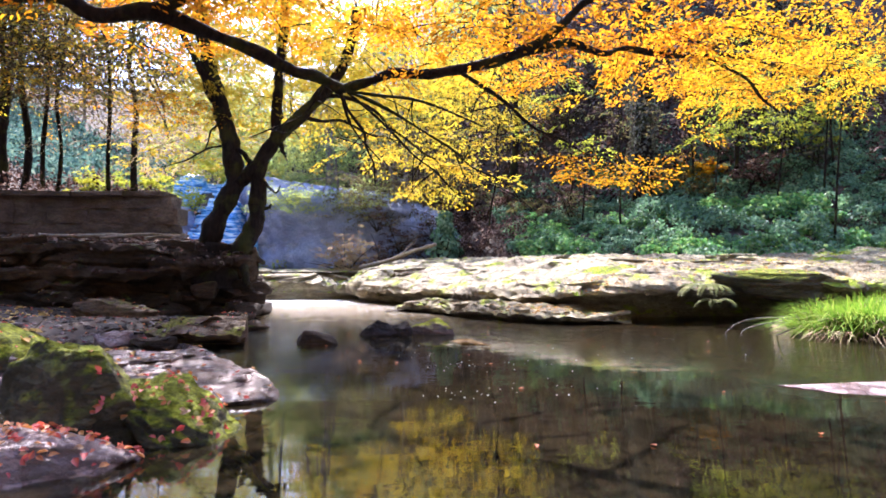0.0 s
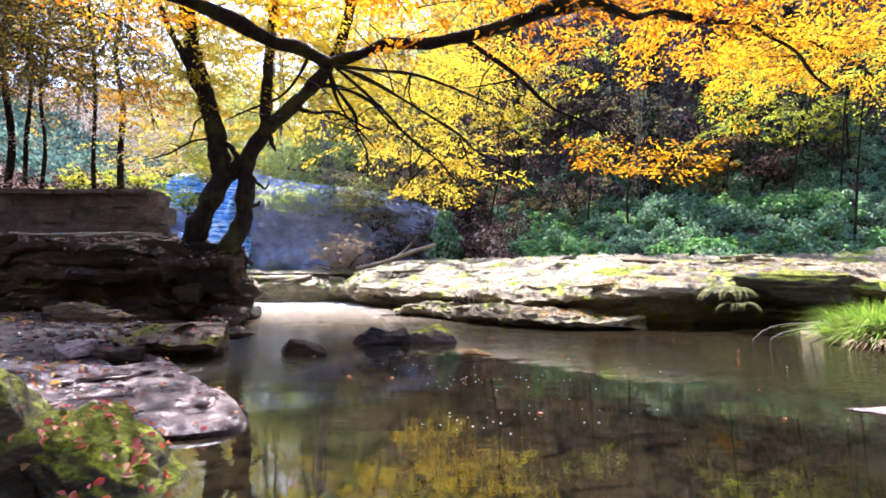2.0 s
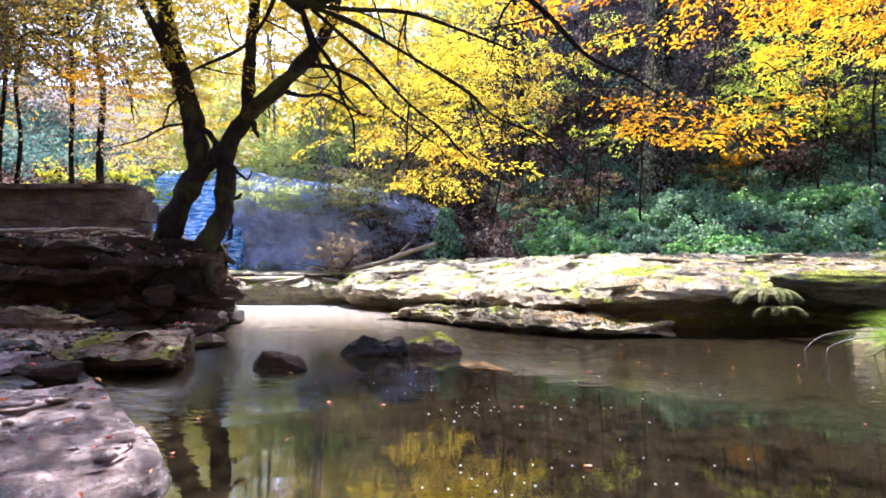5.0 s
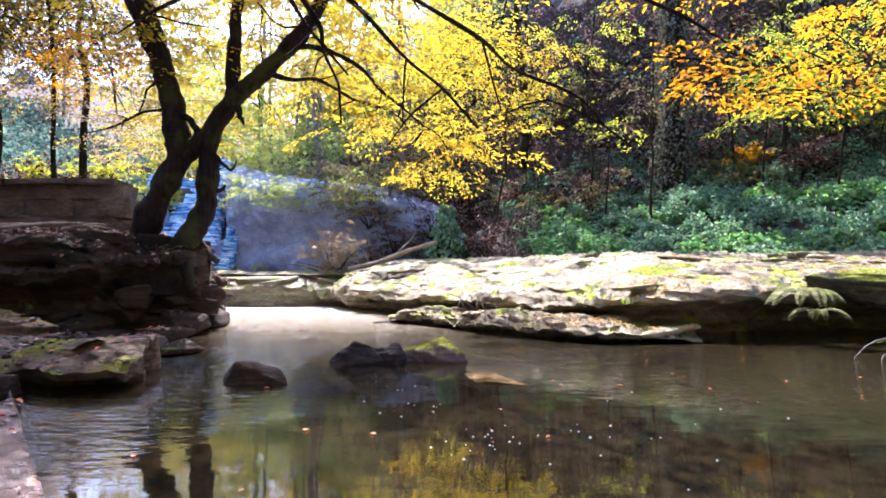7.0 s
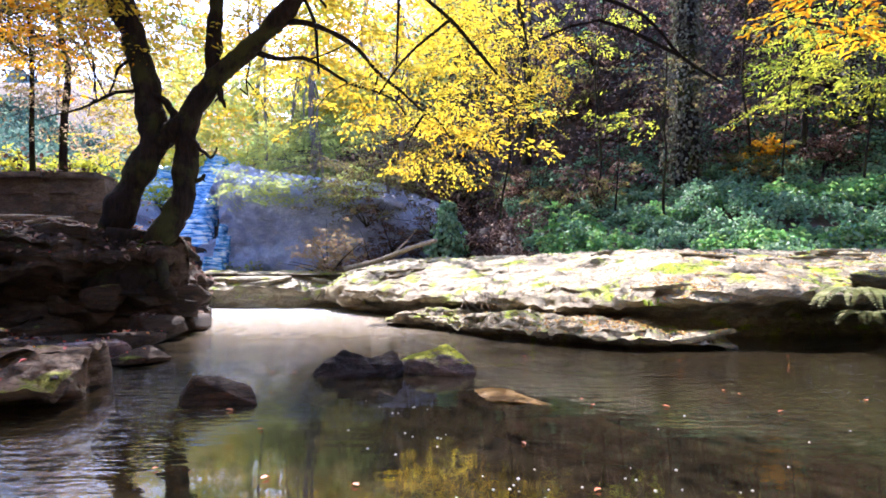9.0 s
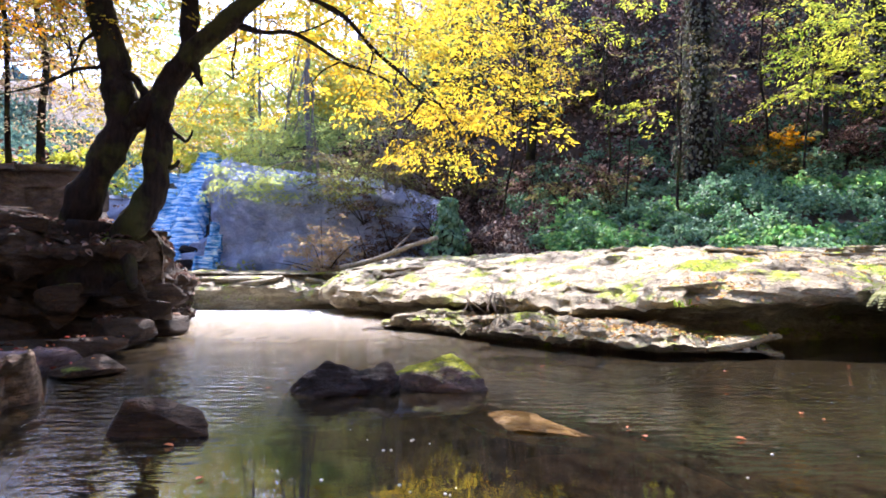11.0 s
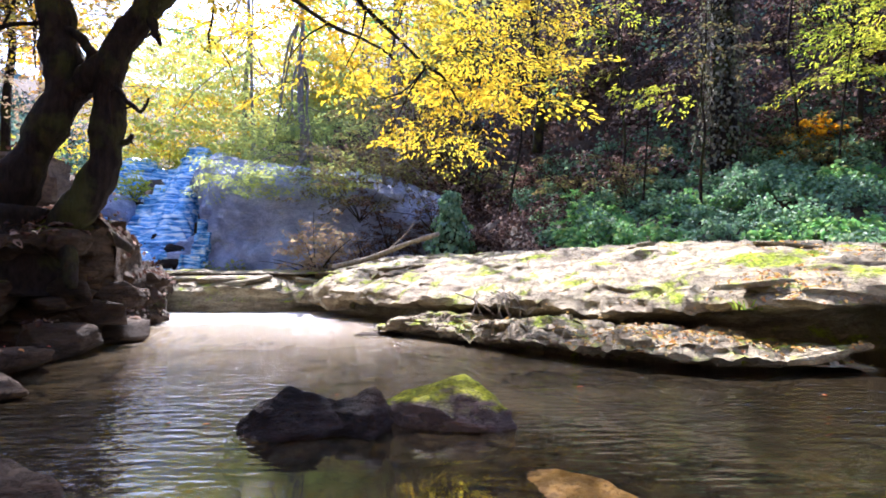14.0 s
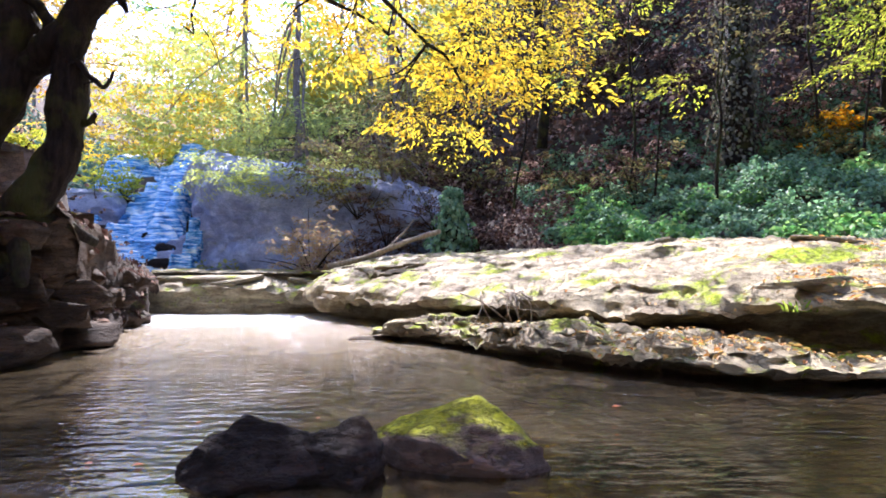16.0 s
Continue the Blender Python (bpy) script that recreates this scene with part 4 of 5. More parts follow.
T.append(("branch", [(-1.5, 7.75, 3.02), (-1.1, 7.8, 3.05), (-0.5, 8.2, 2.72), (0.0, 8.75, 2.45), (0.3, 9.0, 2.22)], 0.03, 0.01))
T.append(("branch", [(-1.75, 7.75, 2.78), (-1.2, 8.0, 2.78), (-0.6, 8.8, 2.72), (-0.2, 9.5, 2.55)], 0.025, 0.008))
T.append(("branch", [(-2.3, 7.75, 1.9), (-2.16, 7.7, 1.78), (-2.06, 7.7, 1.7), (-2.0, 7.7, 1.8)], 0.028, 0.008))
T.append(("branch", [(-2.28, 7.8, 1.5), (-2.18, 7.78, 1.5), (-2.13, 7.75, 1.55)], 0.04, 0.012))
T.append(("branch", [(-2.05, 7.75, 2.42), (-1.98, 7.72, 2.28), (-1.93, 7.7, 2.19)], 0.045, 0.012))
T.append(("branch", [(-2.72, 7.78, 2.4), (-2.95, 7.65, 2.3), (-3.2, 7.55, 2.12), (-3.5, 7.45, 2.0)], 0.02, 0.006))
T.append(("branch", [(-2.0, 7.8, 4.5), (-2.2, 8.9, 4.4), (-2.36, 9.8, 4.0), (-2.39, 10.0, 3.4), (-2.4, 10.0, 3.03), (-2.5, 9.98, 3.1)], 0.022, 0.01))
T.append(("branch", [(-2.8, 7.75, 2.75), (-2.95, 7.7, 2.55), (-3.0, 7.65, 2.3)], 0.022, 0.008))
tw = bmesh.new()
o1, d1, l1 = in_box(rng, (-1.7, 8.0, 1.75), (0.75, 10.0, 4.0), 200, (0.45, 0.95), (0.2, -0.3, 0))
ok = o1[:, 2] > 2.85 - 0.32 * (o1[:, 0] + 1.7)
c1 = sprays(rng, o1[ok], d1[ok], l1[ok], 62, 0.06, 0.22, 0.42, tw)
# extra sprays placed to shade the mid-stream stones
c7 = sprays(rng, *in_box(rng, (-1.9, 7.5, 3.3), (-0.6, 9.2, 4.7), 80, (0.4, 0.8)), 50, 0.06, 0.25, 0.45)
# high crown above the view, added to shade the left shore
c6 = sprays(rng, *in_box(rng, (-4.4, 7.0, 4.5), (-1.6, 10.8, 6.6), 170, (0.5, 1.0)), 44, 0.1, 0.25, 0.45)
c2 = sprays(rng, *in_box(rng, (-3.9, 8.0, 3.2), (-1.9, 9.8, 4.8), 60, (0.4, 0.8)), 60, 0.058, 0.25, 0.45, tw)
c3 = sprays(rng, *in_box(rng, (-2.6, 6.2, 3.1), (0.8, 9.0, 4.8), 130, (0.4, 0.9)), 66, 0.052, 0.25, 0.45, tw)
c4 = sprays(rng, *in_box(rng, (-0.4, 8.3, 1.95), (0.5, 10.2, 2.3), 18, (0.35, 0.6), (0.3, -0.3, -0.1)), 56, 0.05, 0.3, 0.4, tw)
c5 = sprays(rng, *around(rng, [(-2.8, 7.8, 2.4), (-3.0, 7.7, 3.2), (-3.2, 7.8, 4.2)], 60, (0.3, 0.3, 0.2), (0.3, 0.6)), 50, 0.05, 0.25, 0.45, tw)
c8 = sprays(rng, *around(rng, [(-3.0, 7.6, 2.75), (-3.4, 7.6, 2.8), (-3.9, 7.5, 2.9)], 18, (0.2, 0.3, 0.08), (0.25, 0.5)), 50, 0.05, 0.2, 0.45, tw)
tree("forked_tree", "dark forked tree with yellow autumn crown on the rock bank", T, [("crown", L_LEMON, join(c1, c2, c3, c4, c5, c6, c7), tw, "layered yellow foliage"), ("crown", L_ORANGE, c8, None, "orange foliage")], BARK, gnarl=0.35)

# the tree whose limb hangs over the water
N = []
N.append(("trunk", [(-4.0, 1.6, -0.1), (-3.95, 1.7, 0.9), (-3.75, 2.0, 1.6), (-3.7, 2.1, 2.6), (-3.9, 2.0, 4.0)], 0.24, 0.15))
N.append(("limb", [(-3.75, 2.05, 1.6), (-2.9, 2.55, 2.05), (-2.1, 2.9, 2.17), (-1.63, 3.05, 2.15), (-1.25, 3.3, 2.08), (-0.9, 3.5, 1.96), (-0.58, 3.6, 1.87)], 0.054, 0.042))
N.append(("limb", [(-0.6, 3.6, 1.87), (-0.22, 3.42, 1.93), (0.17, 3.12, 1.85), (0.51, 2.9, 1.87), (0.8, 2.9, 1.94), (1.2, 3.1, 1.99), (1.78, 3.3, 2.03), (2.12, 3.4, 1.91), (2.38, 3.48, 1.72)], 0.036, 0.008))
N.append(("limb", [(0.5, 2.9, 1.88), (0.72, 2.87, 2.0), (0.88, 2.85, 2.15), (1.2, 2.9, 2.3)], 0.03, 0.015))
N.append(("limb", [(-1.6, 3.05, 2.15), (-1.2, 3.1, 2.4), (-0.7, 3.3, 2.6), (0.1, 3.6, 2.8)], 0.04, 0.015))
N.append(("limb", [(-3.85, 2.0, 3.4), (-3.0, 3.6, 4.3), (-2.0, 5.2, 4.8), (-0.8, 6.2, 5.0)], 0.09, 0.02))
N.append(("limb", [(1.2, 3.1, 1.99), (2.0, 3.8, 2.25), (3.0, 4.5, 2.4), (4.0, 5.2, 2.4)], 0.022, 0.01))
for pts in ([(-0.6, 3.62, 1.87), (-0.47, 3.9, 1.65), (-0.41, 4.05, 1.45), (-0.4, 4.1, 1.28)], [(-0.58, 3.6, 1.87), (-0.2, 3.55, 1.68), (0.18, 3.5, 1.43), (0.5, 3.45, 1.22), (0.68, 3.4, 1.03)],
            [(-0.55, 3.6, 1.85), (-0.25, 3.7, 1.6), (0.05, 3.8, 1.35), (0.2, 3.85, 1.2)], [(-0.58, 3.58, 1.86), (-0.1, 3.4, 1.75), (0.35, 3.3, 1.55)], [(-0.6, 3.6, 1.85), (-0.5, 3.8, 1.6), (-0.35, 3.95, 1.45)],
            [(-0.7, 3.55, 1.9), (-0.9, 3.7, 1.7), (-1.3, 3.9, 1.6)], [(0.17, 3.12, 1.85), (0.5, 3.3, 1.7), (0.9, 3.45, 1.5), (1.25, 3.5, 1.35)]):
    N.append(("branch", pts, 0.013, 0.004))
tw = bmesh.new()
n1 = sprays(rng, *around(rng, [(-2.4, 2.8, 2.3), (-1.2, 3.2, 2.4), (0.0, 3.5, 2.5), (0.8, 3.3, 2.5)], 130, (0.2, 0.45, 0.13), (0.25, 0.5)), 76, 0.039, 0.2, 0.42, tw)
n2 = sprays(rng, *around(rng, [(-0.3, 3.4, 2.0), (0.5, 3.0, 2.05), (1.3, 3.2, 2.1), (2.1, 3.4, 2.0)], 80, (0.15, 0.35, 0.07), (0.22, 0.45)), 66, 0.037, 0.25, 0.45, tw)
n4 = sprays(rng, *around(rng, [(0.9, 3.5, 1.34), (1.25, 3.5, 1.29), (1.65, 3.5, 1.3)], 20, (0.14, 0.14, 0.05), (0.2, 0.36)), 46, 0.028, 0.12, 0.4, tw)
# upper crown out of view, added to shade boulder, slab and stream stones
n5 = sprays(rng, *in_box(rng, (-4.4, 3.6, 3.9), (0.4, 7.4, 5.8), 85, (0.5, 0.9)), 40, 0.09, 0.25, 0.45)
n3 = sprays(rng, *around(rng, [(1.5, 3.4, 2.15), (2.4, 3.9, 2.28), (3.2, 4.6, 2.45), (4.2, 5.2, 2.45)], 95, (0.25, 0.5, 0.13), (0.28, 0.5)), 84, 0.034, 0.25, 0.45, tw)
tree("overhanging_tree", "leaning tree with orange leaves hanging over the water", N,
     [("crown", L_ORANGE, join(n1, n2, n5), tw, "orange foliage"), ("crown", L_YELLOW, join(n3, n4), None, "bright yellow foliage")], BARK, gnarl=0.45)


def wood_tree(name, label, base, height, r, crown_box, count, leaf_mat, leaf=0.09, bark=BARK, lean=(0, 0), per=40, group="trees in the wood", lengths=(0.6, 1.2), branches=5):
    b = Vector(base)
    top = b + Vector((lean[0], lean[1], height))
    bow = 0.014 * height
    limbs = [("trunk", [b - Vector((0, 0, 0.3))] + [b.lerp(top, f) + Vector((rng.normal(0, bow), rng.normal(0, bow), 0)) for f in (0.2, 0.42, 0.63, 0.82)] + [top], r, r * 0.4)]
    lo, hi = Vector(crown_box[0]), Vector(crown_box[1])
    for _ in range(branches):
        s = b.lerp(top, rng.uniform(0.45, 0.9))
        e = Vector([rng.uniform(l, h) for l, h in zip(lo, hi)])
        limbs.append(("branch", [s, s.lerp(e, 0.5) + Vector((0, 0, 0.15)), e], r * 0.3, 0.01))
    tb = bmesh.new()
    arr = sprays(rng, *in_box(rng, tuple(lo), tuple(hi), count, lengths), per, leaf, 0.25, 0.45, tb)
    return tree(name, label, limbs, [("crown", leaf_mat, arr, tb, "")], bark, group=group, sides=8, gnarl=0.2)


wood_tree("terrace_tree", "stout dark tree on the upper bank", (-9.0, 11.4, 0.9), 6, 0.2, ((-11, 10.5, 4.4), (-7.5, 13, 6.4)), 80, L_BROWN, 0.08)
wood_tree("terrace_tree", "slim dark tree on the terrace with yellowish leaves", (-8.5, 12.9, 2.3), 5, 0.055, ((-9.6, 11.5, 4.5), (-7.2, 14, 6.2)), 70, L_YELLOW, 0.075)
wood_tree("terrace_tree", "slim dark tree on the terrace with brown leaves", (-8.2, 12.9, 2.3), 5, 0.05, ((-9.0, 11.5, 4.5), (-6.8, 14, 6.2)), 60, L_BROWN, 0.075)
wood_tree("terrace_tree", "slim tree at the end of the terrace with pale leaves", (-6.3, 12.5, 2.25), 4.5, 0.075, ((-7.2, 11.0, 2.9), (-4.4, 13.2, 5.2)), 100, L_PALE, 0.07, per=34)
# dense high crown, mostly above view, added to shade shore and bank
wood_tree("terrace_tree", "tall terrace tree, its high yellow crown added to shade the shore", (-10.2, 14.2, 2.3), 8, 0.12, ((-9.5, 9.5, 6.0), (-3.6, 14.0, 9.0)), 300, L_LEMON, 0.1, lengths=(0.7, 1.3))
wood_tree("terrace_tree", "slanting tree on the terrace with dull purple-brown leaves", (-7.0, 12.8, 2.2), 4.2, 0.05, ((-8.6, 9.2, 3.9), (-4.3, 11.8, 5.8)), 260, L_OLIVE, 0.075, per=40, lean=(0.8, -1.8), branches=8)
wood_tree("terrace_tree", "spreading tree on the terrace with brown leaves", (-9.6, 12.6, 2.3), 5, 0.07, ((-10.5, 9.8, 4.2), (-5.5, 12.8, 6.4)), 190, L_LEMON, 0.075, per=40, lean=(1.2, -0.8), branches=8)
wood_tree("terrace_tree", "broad tree on the terrace with dull brown-olive crown", (-9.3, 13.4, 2.3), 6, 0.09, ((-12.0, 10.8, 4.6), (-6.2, 15.0, 7.6)), 230, L_OLIVE, 0.09, lengths=(0.6, 1.2), branches=8)
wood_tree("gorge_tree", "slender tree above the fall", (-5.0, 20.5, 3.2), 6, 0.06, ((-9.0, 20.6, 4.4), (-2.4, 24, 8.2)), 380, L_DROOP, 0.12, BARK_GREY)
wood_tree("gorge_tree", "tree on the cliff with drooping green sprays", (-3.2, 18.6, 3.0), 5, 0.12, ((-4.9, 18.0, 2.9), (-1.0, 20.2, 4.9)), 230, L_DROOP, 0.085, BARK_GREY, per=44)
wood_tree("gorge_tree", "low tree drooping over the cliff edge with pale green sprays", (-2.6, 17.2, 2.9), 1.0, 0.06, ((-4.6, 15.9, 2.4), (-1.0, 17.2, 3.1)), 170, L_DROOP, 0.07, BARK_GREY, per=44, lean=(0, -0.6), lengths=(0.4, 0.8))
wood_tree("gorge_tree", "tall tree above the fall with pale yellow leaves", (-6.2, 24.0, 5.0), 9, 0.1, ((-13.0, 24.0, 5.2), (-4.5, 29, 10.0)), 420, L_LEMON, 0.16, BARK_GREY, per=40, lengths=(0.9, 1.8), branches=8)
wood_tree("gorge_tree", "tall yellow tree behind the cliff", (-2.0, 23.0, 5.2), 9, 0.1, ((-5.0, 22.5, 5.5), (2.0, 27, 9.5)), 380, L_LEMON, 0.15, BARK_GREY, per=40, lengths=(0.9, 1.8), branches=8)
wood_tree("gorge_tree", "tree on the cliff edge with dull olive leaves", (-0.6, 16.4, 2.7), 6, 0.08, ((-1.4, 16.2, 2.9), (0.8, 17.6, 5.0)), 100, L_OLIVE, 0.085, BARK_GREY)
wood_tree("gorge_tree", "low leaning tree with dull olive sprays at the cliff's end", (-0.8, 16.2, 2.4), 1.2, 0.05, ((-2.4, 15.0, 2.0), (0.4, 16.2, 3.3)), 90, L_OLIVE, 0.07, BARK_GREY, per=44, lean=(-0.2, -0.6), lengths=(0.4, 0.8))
wood_tree("hill_tree", "tree on the slope with yellow-green leaves", (2.5, 16.2, 3.6), 6, 0.12, ((0.6, 15.2, 4.2), (3.2, 16.8, 6.8)), 90, L_LEMON, 0.075, BARK, per=50)
wood_tree("hill_tree", "young lime-green tree standing out of the dark slope", (7.0, 12.6, 2.6), 3.5, 0.06, ((6.0, 11.3, 3.5), (7.7, 12.6, 5.6)), 60, L_LIME, 0.07, BARK, per=50, lengths=(0.4, 0.8))
for i, (x, y, lo, hi, n, m) in enumerate([(1.6, 14.6, 3.8, 5.6, 20, L_LEMON), (3.4, 13.8, 3.8, 6.4, 18, L_LIME), (4.3, 12.4, 3.4, 4.4, 12, L_OLIVE), (6.2, 12.9, 3.6, 6.6, 26, L_OLIVE), (8.9, 12.0, 4.0, 7.0, 26, L_LIME)]):
    g = float(ground_height(np.array([x]), np.array([y]))[0])
    wood_tree("understorey_tree", "thin understorey tree with layered yellow-green leaves on the slope", (x, y, g), hi - g, 0.028, ((x - 0.9, y - 0.9, lo), (x + 0.9, y + 0.3, hi)), n, m, 0.07, BARK, per=40, lean=(0.5 - 0.35 * i, -0.7), group="young trees on the slope", lengths=(0.5, 1.0), branches=6)
# trees out of view, added to block sky light from behind
for i, (x, y) in enumerate([(-13, -5), (-9, -9), (-4, -11), (1, -10.5), (6, -9.5), (11, -6), (13, -1), (12, 3), (-12, 0), (-13, 4)]):
    g = float(ground_height(np.array([x]), np.array([y]))[0])
    wood_tree("unseen_bank_tree", "unseen tall tree on the near banks, added to block sky light", (x, y, g), 9, 0.22, ((x - 2.8, y - 2, g + 0.8), (x + 2.8, y + 2, g + 10)), 110, L_YELLOW if i % 2 else L_GREEN, 0.42, BARK_GREY, per=26, group="trees on the near banks", lengths=(1.0, 2.2), branches=3)

# ---- undergrowth ----
def on_ground(x, y):
    z = ground_height(x, y)
    e = 0.1
    gx_ = (ground_height(x + e, y) - ground_height(x - e, y)) / (2 * e)
    gy_ = (ground_height(x, y + e) - ground_height(x, y - e)) / (2 * e)
    n = np.stack([-gx_, -gy_, np.ones_like(z)], 1)
    n /= np.linalg.norm(n, axis=1, keepdims=True)
    return z, n


def carpet(name, xs, s_range, count, leaf, mat, label, mound=0.35, gap=0.0, freq=1.2, seed=1, thin=None):
    """Leaves over the slope behind the shelf, heaped into uneven mounds."""
    r = np.random.default_rng(seed)
    x = r.uniform(*xs, count)
    y = back_line(x) + r.uniform(*s_range, count) / 0.8
    z, n = on_ground(x, y)
    lump = np.array([fractal((a, b, c), freq, 3) for a, b, c in zip(x, y, z)])
    tuft = np.array([fractal((a + 4, b, c), 3.4, 2) for a, b, c in zip(x, y, z)])
    keep = (lump > gap - 0.9) & (tuft > -0.3)
    h = np.clip(lump + 0.35 + 0.45 * tuft, 0, 1.3) * mound * r.uniform(0.35, 1.0, count) + 0.02
    p = np.stack([x, y, z], 1) + n * h[:, None]
    up = n + r.normal(0, 0.6, (count, 3)) + np.array((0, -0.25, 0.2))
    al = np.cross(up, r.normal(0, 1, (count, 3)))
    al[:, 2] -= 0.3
    p, up, al = p[keep], up[keep], al[keep]
    ob = leaf_mesh(name, p, al, up, r.uniform(0.6, 1.25, len(p)) * leaf, mat, None, label, 0.75)
    return tagged(ob, label, name.replace("_", " "), "", "stuff")


carpet("dry_undergrowth", (-0.8, 2.6), (-0.1, 3.4), 9000, 0.07, L_BROWN, "brown dry growth beside the ivy", 0.5, 0.0, 1.1, 8)
carpet("ivy_carpet", (2.0, 11.0), (-0.15, 3.6), 78000, 0.066, L_IVY, "dark green ivy covering the foot of the slope", 0.42, 0.0, 1.0, 3)
carpet("leafy_undergrowth", (2.2, 8.0), (-0.1, 1.8), 14000, 0.085, L_GREEN, "fresh green undergrowth behind the shelf", 0.3, 0.85, 0.9, 4)
carpet("dry_undergrowth", (-1.0, 12.0), (2.6, 7.5), 34000, 0.1, L_BROWN, "brown dry undergrowth on the dark slope", 0.8, 0.4, 0.9, 5)
carpet("slope_ivy", (1.5, 12.0), (2.4, 7.0), 9000, 0.085, L_IVY, "ivy patches higher on the slope", 0.5, 0.95, 0.7, 6)


def far_cover(name, x0, x1, y0, y1, count, leaf, mat, label, seed):
    r = np.random.default_rng(seed)
    x, y = r.uniform(x0, x1, count), r.uniform(y0, y1, count)
    z, n = on_ground(x, y)
    lump = np.array([fractal((a, b, 0), 0.6, 3) for a, b in zip(x, y)])
    p = np.stack([x, y, z], 1) + n * (0.05 + np.clip(lump + 0.4, 0, 2) * r.uniform(0, 0.9, count))[:, None]
    p = p[p[:, 2] > 0.75]
    k = len(p)
    ob = leaf_mesh(name, p, r.normal(0, 1, (k, 3)), np.array((0, -0.4, 1)) + r.normal(0, 0.5, (k, 3)), r.uniform(0.6, 1.3, k) * leaf, mat, None, label, 0.7)
    return tagged(ob, label, "undergrowth", "", "stuff")


far_cover("far_undergrowth", -24, -8.7, 17.5, 34, 22000, 0.2, L_TEAL, "undergrowth on the slopes beyond the fall, haze teal in its colour", 41)
far_cover("far_undergrowth", -6.6, 4, 21.0, 34, 12000, 0.2, L_SAGE, "undergrowth above the cliff", 42)
far_cover("cliff_growth", -5.4, -2.4, 17.0, 19.5, 4000, 0.1, L_SAGE, "green growth hanging over the cliff top", 44)
far_cover("cliff_growth", -2.4, 1.2, 15.4, 19.5, 6000, 0.1, L_BROWN, "brown growth over the end of the cliff", 45)
far_cover("terrace_growth", -14, -5.6, 12.4, 17.0, 4000, 0.09, L_BROWN, "low dry growth on the terrace", 43)


def shrub(name, base, size, count, leaf, mat, label, seed, stems=7, group=""):
    r = np.random.default_rng(seed)
    t = thing(name, label, "shrub", group)
    b = np.array(base)
    bm = bmesh.new()
    for _ in range(stems):
        e = b + r.normal(0, 0.45, 3) * np.array(size) + np.array((0, 0, size[2] * 0.7))
        tube(bm, [Vector(b - np.array((0, 0, 0.1))), Vector((b + e) / 2 + r.normal(0, 0.05, 3)), Vector(e)], 0.015, 0.004, 4, 6)
    part("stemwork", bm, BARK, t)["kind"] = "stuff"
    o = b + np.array((0, 0, size[2] * 0.55)) + r.normal(0, 0.38, (count, 3)) * np.array(size)
    o[:, 2] = np.maximum(o[:, 2], b[2] + 0.03)
    a = r.uniform(0, 2 * math.pi, count)
    d = np.stack([np.cos(a), np.sin(a), r.normal(0.1, 0.3, count)], 1)
    leaf_mesh("foliage", *sprays(r, o, d, r.uniform(0.15, 0.35, count) * max(size), 22, leaf, 0.2, 0.45), mat, t)
    return t


def gz(x, y):
    return float(ground_height(np.array([x]), np.array([y]))[0])


shrub("dry_shrub", (-1.95, 14.2, 0.65), (0.85, 0.5, 0.7), 170, 0.06, L_PALE, "low shrub with pale dry leaves at the pool's edge", 3)
shrub("dry_shrub", (-1.1, 14.2, 0.7), (0.5, 0.5, 0.45), 36, 0.05, L_BROWN, "low brown shrub at the pool's edge", 4)
SHRUBS = [(L_BROWN, "brown shrub on the dark slope"), (L_OLIVE, "olive shrub on the dark slope"), (L_VINE, "dusty green shrub on the dark slope"), (L_BROWN, "brown shrub on the dark slope"), (L_OLIVE, "olive shrub on the dark slope")]
rq = random.Random(77)
for i in range(34):
    x = 1.0 + 8.8 * (i + rq.random()) / 34
    s_ = rq.choice([2.2, 2.9, 3.5, 4.1, 4.8, 5.6]) + rq.uniform(-0.3, 0.3)
    y = float(back_line(np.array([x]))[0]) + s_ / 0.8
    m, lab = rq.choice(SHRUBS)
    h = rq.uniform(0.6, 1.1)
    shrub("slope_shrub", (x, y, gz(x, y)), (h, h * 0.8, h * 0.75), 52, 0.075, m, lab, 30 + i, 6, "shrubs on the slope")
for i, (x, y, h, m, lab) in enumerate([(2.6, 12.9, 0.6, L_GREEN, "green shrub at the foot of the slope"), (6.4, 12.8, 0.6, L_YELLOW, "yellow shrub on the slope"), (8.6, 12.6, 1.1, L_LIME, "yellow-green shrub on the slope"), (0.2, 15.4, 0.8, L_BROWN, "brown shrub above the cliff")]):
    shrub("slope_shrub", (x, y, gz(x, y)), (h, h * 0.8, h * 0.8), 60, 0.075, m, lab, 90 + i, 8, "shrubs on the slope")
for i, (x, y, h) in enumerate([(-8.2, 18.9, 0.7), (-7.7, 19.4, 0.7), (-5.6, 20.6, 0.7), (-7.6, 21.2, 0.9), (-6.6, 21.8, 0.9), (-8.8, 20.4, 1.0), (-9.6, 18.0, 0.8), (-7.6, 13.2, 0.5), (-6.3, 13.2, 0.6)]):
    shrub("bank_shrub", (x, y, gz(x, y) + (0.4 if y > 16 else 0)), (h, h, h * 0.8), 46, 0.075, L_LIME, "pale sunlit shrub on the bank", 60 + i, 6, "shrubs on the bank")

